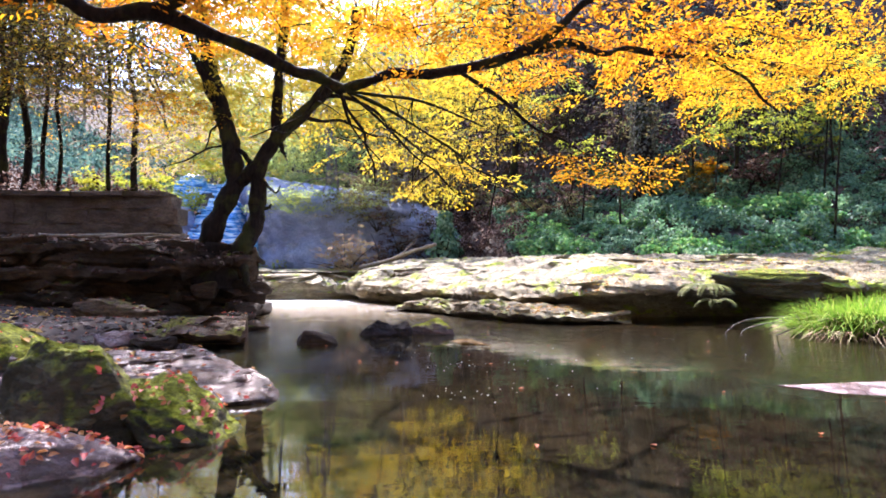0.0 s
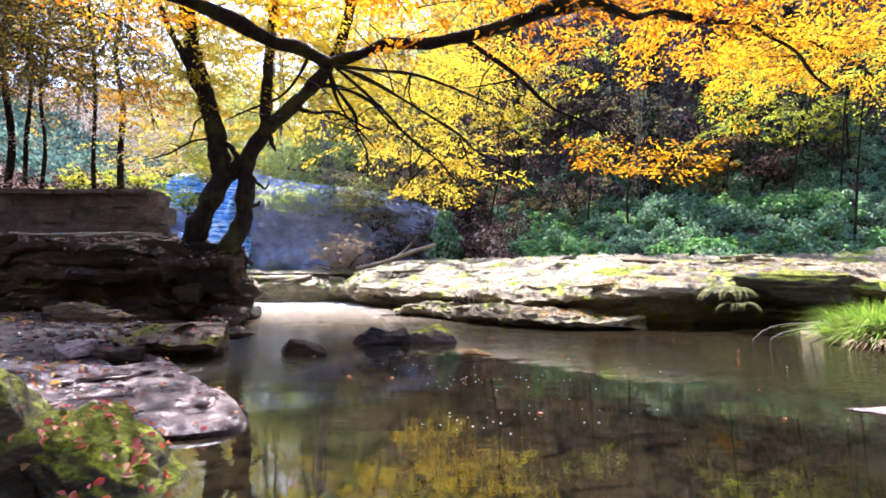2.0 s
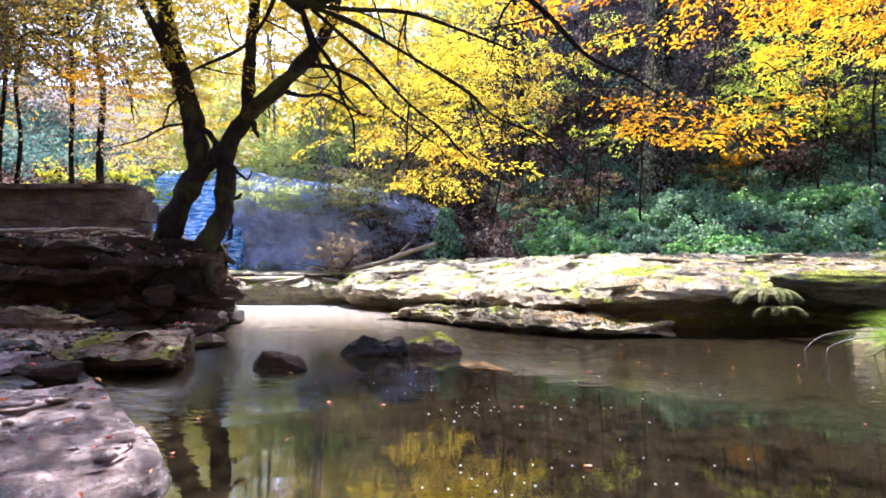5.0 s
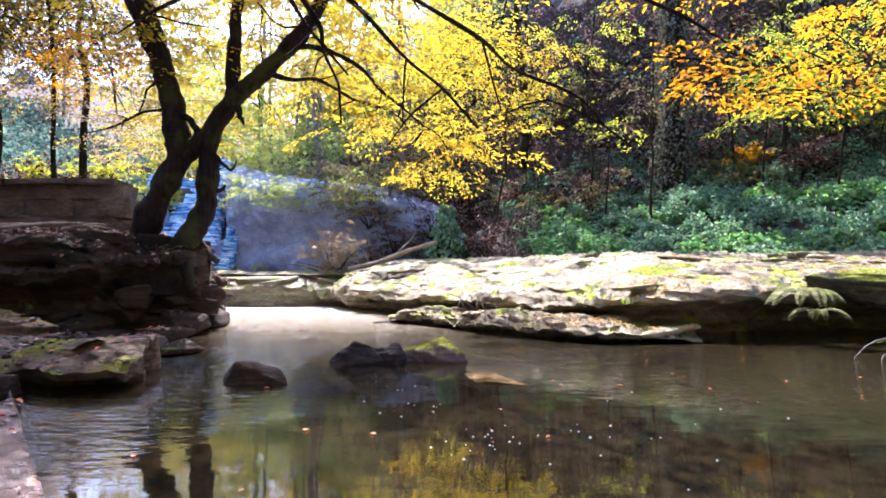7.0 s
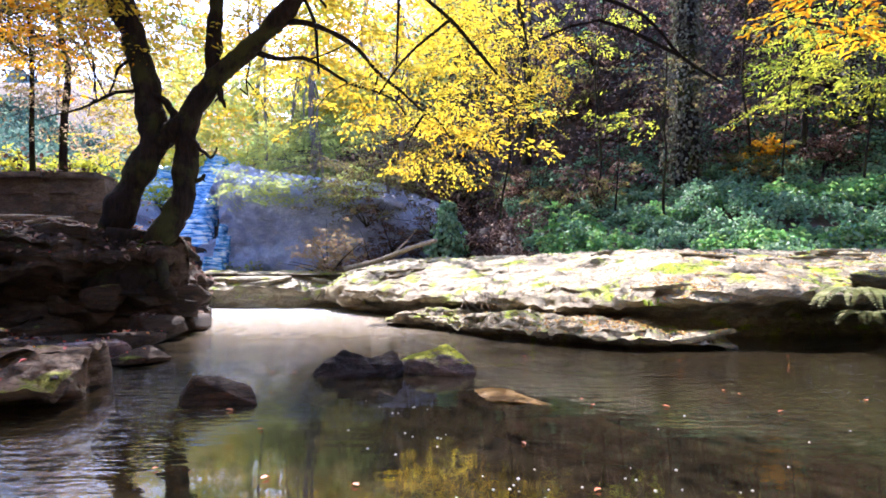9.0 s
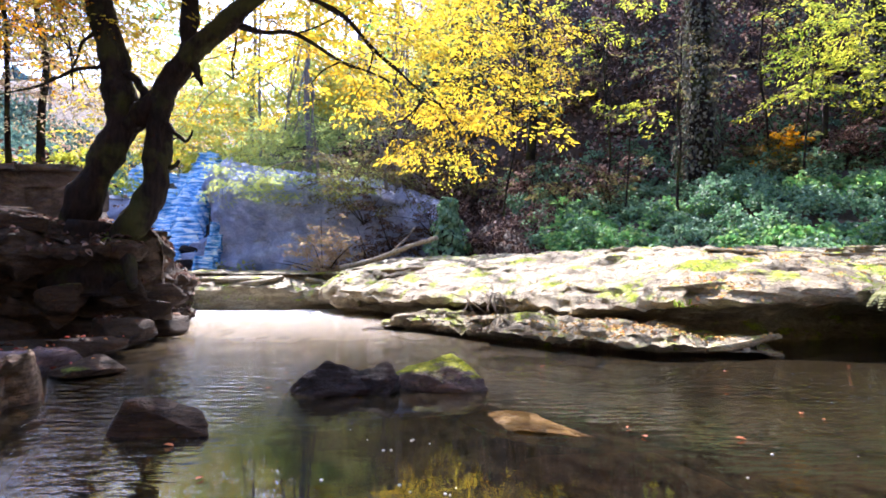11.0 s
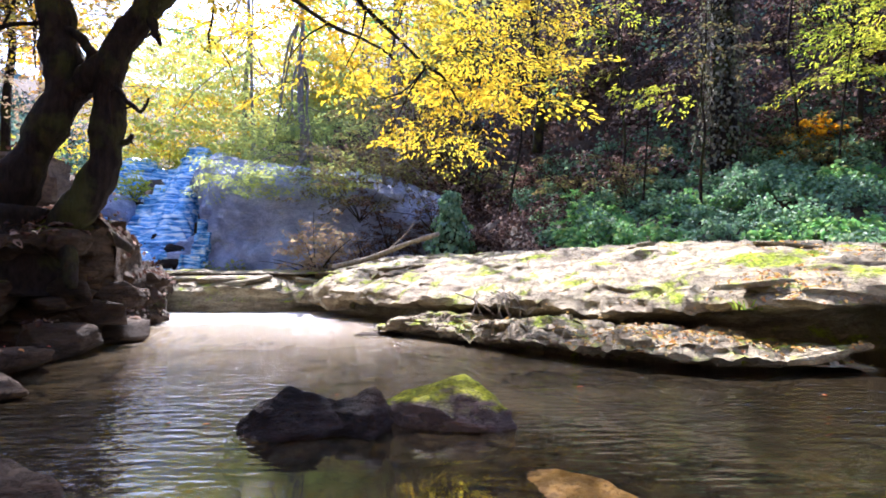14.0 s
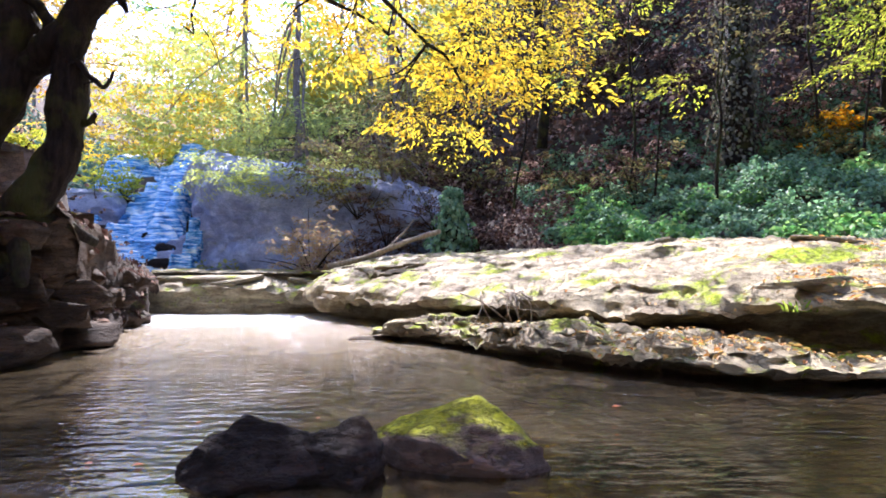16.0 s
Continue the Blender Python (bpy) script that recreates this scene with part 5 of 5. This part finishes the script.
for i, (x, y, z, h) in enumerate([(-1.0, 15.3, 0.75, 0.6), (-0.7, 15.1, 1.2, 0.7), (-0.2, 14.9, 0.8, 0.7), (0.2, 15.0, 1.5, 0.7), (-1.3, 15.6, 1.8, 0.7), (0.9, 14.6, 0.85, 0.6), (1.3, 14.3, 0.95, 0.5)]):
    shrub("bank_shrub", (x, y, z), (h, h * 0.7, h * 0.8), 46, 0.06, L_BROWN, "dusty brown shrub on the broken end of the cliff", 130 + i, 7, "shrubs under the cliff")

# ivy-grown trunk on the slope and ivy-grown stump
def ivy_trunk(name, label, base, top, r0, r1, count, leaf, seed, bark_name="trunk"):
    r = np.random.default_rng(seed)
    t = thing(name, label, "tree" if top[2] - base[2] > 2.5 else "stump")
    bm = bmesh.new()
    tube(bm, [Vector(base), Vector(base).lerp(Vector(top), 0.5), Vector(top)], r0 * 0.6, r1 * 0.5, 10, 14, 0.2)
    part(bark_name, bm, BARK, t)
    u, a = r.uniform(0, 1, count), r.uniform(0, 2 * math.pi, count)
    rad = (r0 + (r1 - r0) * u) * r.uniform(0.6, 1.15, count) * (1 + 0.25 * np.sin(u * 23 + a * 2))
    p = np.array(base) + (np.array(top) - np.array(base)) * u[:, None] + np.stack([np.cos(a) * rad, np.sin(a) * rad, 0 * a], 1)
    up = np.stack([np.cos(a), np.sin(a), 0.5 + 0 * a], 1) + r.normal(0, 0.35, (count, 3))
    al = np.stack([0.4 * np.cos(a), 0.4 * np.sin(a), -1 + 0 * a], 1) + r.normal(0, 0.4, (count, 3))
    leaf_mesh("ivy", p, al, up, r.uniform(0.6, 1.2, count) * leaf, L_VINE if top[2] - base[2] > 2.5 else L_IVY, t, "dusty green ivy", 0.75)
    return t


ivy_trunk("ivy_stump", "old stump overgrown with dark ivy behind the shelf", (0.5, 14.2, 0.7), (0.5, 14.3, 2.15), 0.46, 0.1, 1500, 0.1, 5)
ivy_trunk("ivy_tree", "tall tree trunk overgrown with ivy on the slope", (5.1, 13.2, 2.2), (5.3, 13.4, 9.0), 0.36, 0.28, 4800, 0.08, 6)
ivy_trunk("ivy_tree", "tree trunk overgrown with ivy on the slope", (8.2, 12.6, 2.5), (8.0, 12.8, 9.0), 0.3, 0.25, 3600, 0.08, 7)

# sprigs of light leaves on the dark slope
tw = bmesh.new()
sp = thing("slope_saplings", "thin saplings with yellow-green leaves on the dark slope", "sapling")
arrs = []
for c, k in [((3.6, 12.6, 3.4), 7), ((6.2, 11.6, 4.0), 7), ((7.2, 11.0, 3.6), 7), ((8.2, 11.0, 5.2), 8), ((7.4, 9.6, 4.2), 10)]:
    b = Vector((c[0], c[1] + 0.4, gz(c[0], c[1] + 0.4) - 0.1))
    tube(tw, [b, b.lerp(Vector(c), 0.5) + Vector((0.05, 0.1, 0.1)), Vector(c)], 0.025, 0.008, 5, 8)
    lo, hi = np.array(c) - (0.5, 0.4, 0.15), np.array(c) + (0.5, 0.4, 0.15)
    arrs.append(sprays(rng, *in_box(rng, lo, hi, k, (0.35, 0.7), (-0.2, -0.2, 0)), 32, 0.08, 0.25, 0.4, tw))
part("stemwork", tw, BARK, sp)["kind"] = "stuff"
leaf_mesh("foliage", *join(*arrs), L_LIME, sp)
sp["kind"] = "stuff"

# fallen trunk
log = thing("fallen_log", "bleached fallen trunk leaning behind the shelf", "log")
bm = bmesh.new()
tube(bm, [(-1.55, 13.7, 0.72), (-0.9, 13.4, 0.86), (-0.3, 13.1, 1.08), (0.25, 12.9, 1.24)], 0.05, 0.035, 8, 18, 0.3)
part("trunk", bm, WOOD_PALE, log)
bm = bmesh.new()
tube(bm, [(-0.6, 13.25, 0.98), (-0.3, 13.15, 1.25), (-0.15, 13.1, 1.45)], 0.018, 0.006, 5, 8, 0.2)
part("branch", bm, WOOD_PALE, log)

for i, pts in enumerate([[(-4.7, 7.7, 1.1), (-4.1, 7.75, 1.12), (-3.5, 7.7, 1.1)], [(-4.3, 7.5, 1.06), (-3.8, 7.62, 1.12), (-3.35, 7.75, 1.12)], [(-5.3, 7.8, 1.12), (-4.7, 7.7, 1.1), (-4.3, 7.85, 1.14)], [(-3.9, 7.9, 1.08), (-3.5, 7.65, 1.1), (-3.2, 7.55, 1.06)]]):
    stick = thing("fallen_branch", "bare bleached branch lying on the bank's top", "branch", "fallen branches on the bank")
    bm = bmesh.new()
    tube(bm, pts, 0.022, 0.01, 6, 14, 0.3, i)
    part("wood", bm, WOOD_PALE, stick)

# grass tussock, fern
def tussock(name, centre, radius, blades, height, mat, label, seed, lean=(0, 0)):
    r = random.Random(seed)
    verts, faces = [], []
    for _ in range(blades):
        a, q = r.uniform(0, 2 * math.pi), radius * math.sqrt(r.random())
        b = Vector((centre[0] + q * math.cos(a), centre[1] + q * math.sin(a) * 0.8, 0))
        b.z = max(centre[2], gz(b.x, b.y)) - 0.04
        h = height * r.uniform(0.5, 1.15)
        d = Vector((math.cos(a) * q / radius + r.gauss(0, 0.4) + lean[0], math.sin(a) * q / radius + r.gauss(0, 0.4) + lean[1], 0)) * 0.6
        w = Vector((-d.y, d.x, 0)).normalized() * r.uniform(0.004, 0.008) if d.length > 0.01 else Vector((0.005, 0, 0))
        i = len(verts)
        for t in (0, 0.35, 0.7):
            p = b + d * h * t * t * 1.3 + Vector((0, 0, h * (t - 0.38 * t * t * d.length * 1.3)))
            verts += [p - w * (1 - t * 0.5), p + w * (1 - t * 0.5)]
        verts.append(b + d * h * 1.3 + Vector((0, 0, h * (1 - 0.5 * d.length * 1.3))))
        faces += [(i, i + 1, i + 3, i + 2), (i + 2, i + 3, i + 5, i + 4), (i + 4, i + 5, i + 6)]
    ob = link_mesh(name, verts, faces, mat)
    return tagged(ob, label, "grass", "", "stuff")


tussock("grass_tussock", (4.45, 5.4, 0.0), 0.7, 3800, 0.36, GRASS, "bright green grass tussock at the water's edge", 5, (-0.35, -0.3))
tussock("dry_grass", (4.3, 5.25, 0.0), 0.62, 600, 0.3, L_PALE, "dry straw hanging from the tussock into the water", 8, (-0.7, -0.7))
tussock("grass_tussock", (5.6, 6.1, 0.05), 0.8, 1500, 0.28, GRASS, "bright green grass tussock behind the first", 6, (-0.2, -0.2))
tussock("grass_tussock", (4.75, 5.15, 0.1), 0.75, 2400, 0.3, GRASS, "green grass spreading over the near bank", 9, (-0.3, -0.3))
for i, (x, y, z) in enumerate([(0.75, 8.95, 0.36), (0.9, 8.9, 0.36), (2.0, 7.05, 0.36), (4.0, 6.9, 0.5), (1.0, 12.2, 0.85), (-0.2, 11.6, 0.6)]):
    tussock("grass_tuft", (x, y, z), 0.11, 46, 0.1, GRASS, "small grass tuft on the rock shelf", 20 + i, (0, -0.5))


def fern(base, n, length, mat, label, seed, facing=-90, spread=140):
    r = np.random.default_rng(seed)
    t = thing("fern", label, "fern")
    for k in range(n):
        a = radians(facing + spread * (k / (n - 1) - 0.5) + r.normal(0, 8))
        d = np.array((math.cos(a), math.sin(a), 0))
        lat = np.array((-d[1], d[0], 0))
        L = length * r.uniform(0.7, 1.1)
        u = np.repeat(np.linspace(0.1, 1, 22), 2)
        sd = np.tile((-1.0, 1.0), 22)
        p = np.array(base) + d * (u * L)[:, None]
        p[:, 2] += L * (0.75 * u - 0.95 * u * u)
        al = lat * sd[:, None] + d * 0.35 + np.array((0, 0, -0.15))
        up = np.array((0, 0, 1.0)) + r.normal(0, 0.15, (len(u), 3))
        leaf_mesh("frond", p, al, up, L * 0.14 * np.sin(np.clip(u * 0.9 + 0.1, 0, 1) * math.pi) ** 0.6 + 0.01, mat, t, "", 0.2)
    return t


fern((3.42, 6.62, 0.42), 11, 0.42, L_FERN, "fern with pale green fronds hanging from the shelf's edge", 3, -160, 190)
fern((3.5, 6.6, 0.26), 7, 0.3, L_FERN, "small fern under the shelf's edge", 4, -150, 150)

# bare roots arching into the water by the grass
roots = thing("bare_roots", "bare pale twigs arching into the water by the grass", "roots")
for k, pts in enumerate([[(4.1, 5.6, 0.1), (3.6, 5.55, 0.17), (3.25, 5.5, 0.08), (3.15, 5.45, -0.05)], [(4.2, 5.7, 0.12), (3.7, 5.75, 0.22), (3.3, 5.7, 0.16), (3.05, 5.6, -0.05)], [(4.0, 5.5, 0.05), (3.7, 5.4, 0.1), (3.4, 5.35, -0.04)]]):
    bm = bmesh.new()
    tube(bm, [(x, y, z * 0.65) for x, y, z in pts], 0.01, 0.004, 5, 12, 0.3)
    part("root", bm, BARK_GREY, roots)

tangle = thing("bare_roots", "tangle of pale dry roots hanging from the shelf's edge", "roots")
rr_ = random.Random(31)
for k in range(16):
    x, y = 0.7 + rr_.gauss(0, 0.15), 8.7 + rr_.gauss(0, 0.05)
    a = Vector((x, y, 0.38 + rr_.uniform(0, 0.03)))
    e = Vector((x + rr_.gauss(0.05, 0.16), y - rr_.uniform(0.15, 0.3), rr_.uniform(0.08, 0.26)))
    bm = bmesh.new()
    tube(bm, [a, a.lerp(e, 0.4) + Vector((rr_.gauss(0, 0.04), -0.06, 0.03)), e], 0.008, 0.003, 4, 8, 0.2, k)
    part("root", bm, WOOD_PALE, tangle)

# ---- waterfall ----
fall_mat, fnt, fb = material("falling_water")
fpos = fnt.nodes.new("ShaderNodeNewGeometry").outputs["Position"]
fmp = node(fnt, "ShaderNodeMapping")
fmp.inputs["Scale"].default_value = (0.7, 1.6, 8.0)
fnt.links.new(fpos, fmp.inputs[0])
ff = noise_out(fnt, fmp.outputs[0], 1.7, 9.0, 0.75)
# haze blue put into the water's colour, broken by white streaks
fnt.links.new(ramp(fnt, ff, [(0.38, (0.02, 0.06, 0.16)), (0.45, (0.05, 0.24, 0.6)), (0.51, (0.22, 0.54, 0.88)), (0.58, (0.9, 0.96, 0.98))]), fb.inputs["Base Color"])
fb.inputs["Roughness"].default_value = 0.25
waterfall = thing("waterfall", "white and blue cascade over stepped rock into the upper pool", "waterfall")
fr_ = random.Random(3)
def cascade(name, y0, y1, left, right, z0, rise, run, seed):
    """A sheet of water tumbling down uneven steps."""
    nx, nyy = 64, 110
    verts, faces = [], []
    for j in range(nyy):
        y = y0 + (y1 - y0) * j / (nyy - 1)
        f = j / (nyy - 1)
        xa, xb = left[0] + (left[1] - left[0]) * f ** 0.42, right[0] + (right[1] - right[0]) * f ** 0.6
        for i in range(nx):
            x = xa + (xb - xa) * i / (nx - 1) + 0.12 * noise.noise(Vector((y * 2.2, i * 0.05, seed)))
            t = (y - y0 + 0.8 * fractal((x * 0.9, y * 0.4, seed), 1.3, 3)) / run
            c = math.floor(t)
            z = z0 + rise * (c + float(soft(t - c, 0.0, 0.3)))
            z += 0.07 * fractal((x * 0.4, y, seed), 3.0, 3)
            e = max(0, 1 - min(i, nx - 1 - i) / 7)
            verts.append((x, y, z - 0.5 * e * e))
    for j in range(nyy - 1):
        for i in range(nx - 1):
            a = j * nx + i
            faces.append((a, a + 1, a + nx + 1, a + nx))
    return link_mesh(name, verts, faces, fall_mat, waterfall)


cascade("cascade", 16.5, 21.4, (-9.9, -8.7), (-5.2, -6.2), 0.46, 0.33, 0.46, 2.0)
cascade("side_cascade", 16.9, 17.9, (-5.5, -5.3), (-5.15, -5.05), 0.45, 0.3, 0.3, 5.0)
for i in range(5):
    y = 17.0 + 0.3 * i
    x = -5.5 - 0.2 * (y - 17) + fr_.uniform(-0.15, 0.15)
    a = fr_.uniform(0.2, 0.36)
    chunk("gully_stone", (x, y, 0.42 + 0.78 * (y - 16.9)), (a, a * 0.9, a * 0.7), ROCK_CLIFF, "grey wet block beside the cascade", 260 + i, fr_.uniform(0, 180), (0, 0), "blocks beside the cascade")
for i in range(22):
    y = 16.8 + fr_.uniform(0, 3.0)
    a = fr_.uniform(0.18, 0.4)
    chunk("fall_stone", (fr_.uniform(-8.4 + 0.1 * (y - 16.8), -5.6 - 0.4 * (y - 16.8)), y, 0.5 + 0.71 * (y - 16.8)), (a, a * 0.8, a * 0.42), ROCK_WET, "wet stone in the cascade", 200 + i, fr_.uniform(-25, 25), (0, 0), "stones in the cascade")

# ---- distance ----
for i in range(20):
    x, y = -30 + i * 3.4 + rs.uniform(-1, 1), 27 + rs.uniform(0, 16)
    if -16 < x < -8 and y < 33:
        y += 8
    g = gz(x, y)
    m = rs.choice([L_LIME, L_YELLOW, L_GREEN])
    wood_tree("far_tree", "distant woodland tree in autumn leaf", (x, y, g), 8, 0.09, ((x - 2.2, y - 2, g + 1.5), (x + 2.2, y + 2, g + 9)), 60, m, 0.34, BARK_GREY, per=26, group="distant trees", lengths=(1.0, 2.0), branches=3)

# a wooded ridge far beyond the terrace, shade and haze put into its teal colour
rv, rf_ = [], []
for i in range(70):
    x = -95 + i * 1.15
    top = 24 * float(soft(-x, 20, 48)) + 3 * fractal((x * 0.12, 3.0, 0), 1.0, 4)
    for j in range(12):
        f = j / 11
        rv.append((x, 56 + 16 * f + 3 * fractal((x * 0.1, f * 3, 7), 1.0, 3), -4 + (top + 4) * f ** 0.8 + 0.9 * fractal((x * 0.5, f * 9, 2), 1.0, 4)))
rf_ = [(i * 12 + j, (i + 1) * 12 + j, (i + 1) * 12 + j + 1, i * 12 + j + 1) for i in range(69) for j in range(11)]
ridge = tagged(link_mesh("backdrop", rv, rf_, soil_material("hazed_woodland", [(0.35, (0.02, 0.05, 0.05)), (0.5, (0.06, 0.13, 0.13)), (0.65, (0.16, 0.27, 0.26))], 0.35)), "distant wooded hillside beyond the terrace, shade and haze in its teal", "hillside", "", "structure")

# ---- leaves that have fallen ----
from mathutils.bvhtree import BVHTree
big_v, big_f = [], []
for ob, m in SOLID:
    o = len(big_v)
    big_v += [m @ v.co for v in ob.data.vertices]
    big_f += [[o + i for i in p.vertices] for p in ob.data.polygons if len(p.vertices) < 5]
tree_of_rock = BVHTree.FromPolygons(big_v, big_f)


def litter(name, boxes, leaf, mat, label, seed):
    r = np.random.default_rng(seed)
    P, A, U = [], [], []
    for (x0, x1, y0, y1), n in boxes:
        for _ in range(n):
            x, y = r.uniform(x0, x1), r.uniform(y0, y1)
            hit = tree_of_rock.ray_cast(Vector((x, y, 3.0 if y < 11 else 6)), Vector((0, 0, -1)))
            if hit[0] is None or hit[0].z < 0.01:
                continue
            nn = np.array(hit[1]) * (1 if hit[1].z > 0 else -1)
            P.append(np.array(hit[0]) + nn * 0.012), U.append(nn + r.normal(0, 0.25, 3)), A.append(np.cross(nn, r.normal(0, 1, 3)))
    ob = leaf_mesh(name, P, A, U, r.uniform(0.6, 1.2, len(P)) * leaf, mat, None, "", 0.6, 0.2)
    return tagged(ob, label, "fallen leaves", "", "stuff")


litter("fallen_leaves", [((-1.2, -0.75, 1.7, 2.25), 120), ((-1.65, -0.95, 1.35, 1.68), 230), ((-1.65, -0.6, 1.4, 2.3), 50), ((-4.5, -0.8, 2.3, 4.4), 300), ((-6.0, -1.6, 4.4, 7.2), 420)], 0.032, L_FALLEN, "red and brown fallen leaves on the shore stones", 1)
litter("bank_leaves", [((-7.5, -2.4, 7.0, 11.0), 5200), ((-10.0, -5.4, 12.0, 16.0), 900)], 0.07, L_BROWN, "brown fallen leaves on the bank", 2)
litter("shelf_leaves", [((0.8, 2.5, 6.6, 7.3), 520), ((0.3, 3.2, 6.5, 8.4), 160), ((3.0, 6.5, 6.8, 9.0), 700), ((1.0, 3.4, 7.5, 10.0), 90)], 0.032, L_LITTER, "yellow and brown leaves on the rock shelf", 3)
litter("ground_leaves", [((-9.0, -1.8, -5.0, 4.0), 2600), ((5.0, 9.0, -5.0, 5.5), 1400), ((-9.0, -4.0, 3.0, 7.0), 900)], 0.06, L_LITTER, "brown and yellow leaves lying on the near banks", 6)
rf = random.Random(12)
for i in range(34):
    x, y = rf.uniform(-1.0, 2.6), rf.uniform(1.6, 6.4)
    a = rf.uniform(0, 6.28)
    lf = leaf_mesh("floating_leaf", [(0, 0, 0)], [(math.cos(a), math.sin(a), 0)], [(0, 0, 1.0)], [rf.uniform(0.018, 0.034)], L_FALLEN, None, "", 0.6, 0.08)
    lf.location = (x, y, 0.006)
    tagged(lf, "small fallen leaf floating on the dark water", "leaf", "floating leaves")


def bubbles(name, centres, label, seed):
    """Small froth bubbles drifting in loose clusters: flat domes on the water."""
    r = random.Random(seed)
    bm = bmesh.new()
    for cx, cy, n, spread in centres:
        for _ in range(n):
            a = r.uniform(0.0025, 0.006)
            m = Matrix.Translation((cx + r.gauss(0, spread), cy + r.gauss(0, spread * 0.7), 0.001)) @ Matrix.Diagonal((a, a, a * 0.7, 1))
            bmesh.ops.create_icosphere(bm, subdivisions=1, radius=1.0, matrix=m)
    me = bpy.data.meshes.new(name)
    bm.to_mesh(me)
    bm.free()
    me.polygons.foreach_set("use_smooth", [True] * len(me.polygons))
    me.materials.append(FROTH)
    return tagged(new(name, me), label, "bubbles", "", "stuff")


FROTH, bnt, bb = material("froth")
bnt.links.new(ramp(bnt, bnt.nodes.new("ShaderNodeNewGeometry").outputs["Random Per Island"], [(0.0, (0.55, 0.52, 0.45)), (1.0, (0.85, 0.84, 0.8))]), bb.inputs["Base Color"])
bb.inputs["Roughness"].default_value = 0.15
bubbles("bubbles", [(0.12, 3.5, 14, 0.1), (0.4, 3.7, 10, 0.14), (0.0, 4.1, 9, 0.12), (-0.15, 4.6, 7, 0.12), (0.8, 3.6, 6, 0.2), (0.1, 2.6, 14, 0.18), (0.7, 2.8, 14, 0.25), (1.4, 4.2, 8, 0.35)], "small white froth bubbles drifting on the stream", 21)


def pebbles(name, boxes, size, mat, label, seed):
    r = random.Random(seed)
    bm = bmesh.new()
    for (x0, x1, y0, y1), n in boxes:
        for _ in range(n):
            x, y = r.uniform(x0, x1), r.uniform(y0, y1)
            hit = tree_of_rock.ray_cast(Vector((x, y, 3.0)), Vector((0, 0, -1)))
            if hit[0] is None or hit[0].z < -0.03 or hit[0].z > 0.35:
                continue
            a = size * r.uniform(0.4, 1.0) ** 2 + 0.008
            m = Matrix.Translation(hit[0]) @ Matrix.Rotation(r.uniform(0, 6.3), 4, "Z") @ Matrix.Diagonal((a, a * r.uniform(0.5, 0.9), a * r.uniform(0.3, 0.55), 1))
            got = bmesh.ops.create_icosphere(bm, subdivisions=1, radius=1.0, matrix=m)
            for v in got["verts"]:
                v.co += Vector((r.uniform(-1, 1), r.uniform(-1, 1), r.uniform(-1, 1))) * a * 0.16
    me = bpy.data.meshes.new(name)
    bm.to_mesh(me)
    bm.free()
    me.polygons.foreach_set("use_smooth", [True] * len(me.polygons))
    me.materials.append(mat)
    return tagged(new(name, me), label, "pebbles", "", "stuff")


pebbles("pebbles", [((-4.5, -0.9, 2.4, 4.6), 380), ((-5.0, -2.0, 4.4, 7.0), 420)], 0.035, ROCK_MUD, "wet pebbles on the muddy shore", 4)
pebbles("pebbles", [((-5.0, -2.0, 4.4, 7.0), 260)], 0.04, ROCK_WET, "dark wet pebbles on the muddy shore", 5)
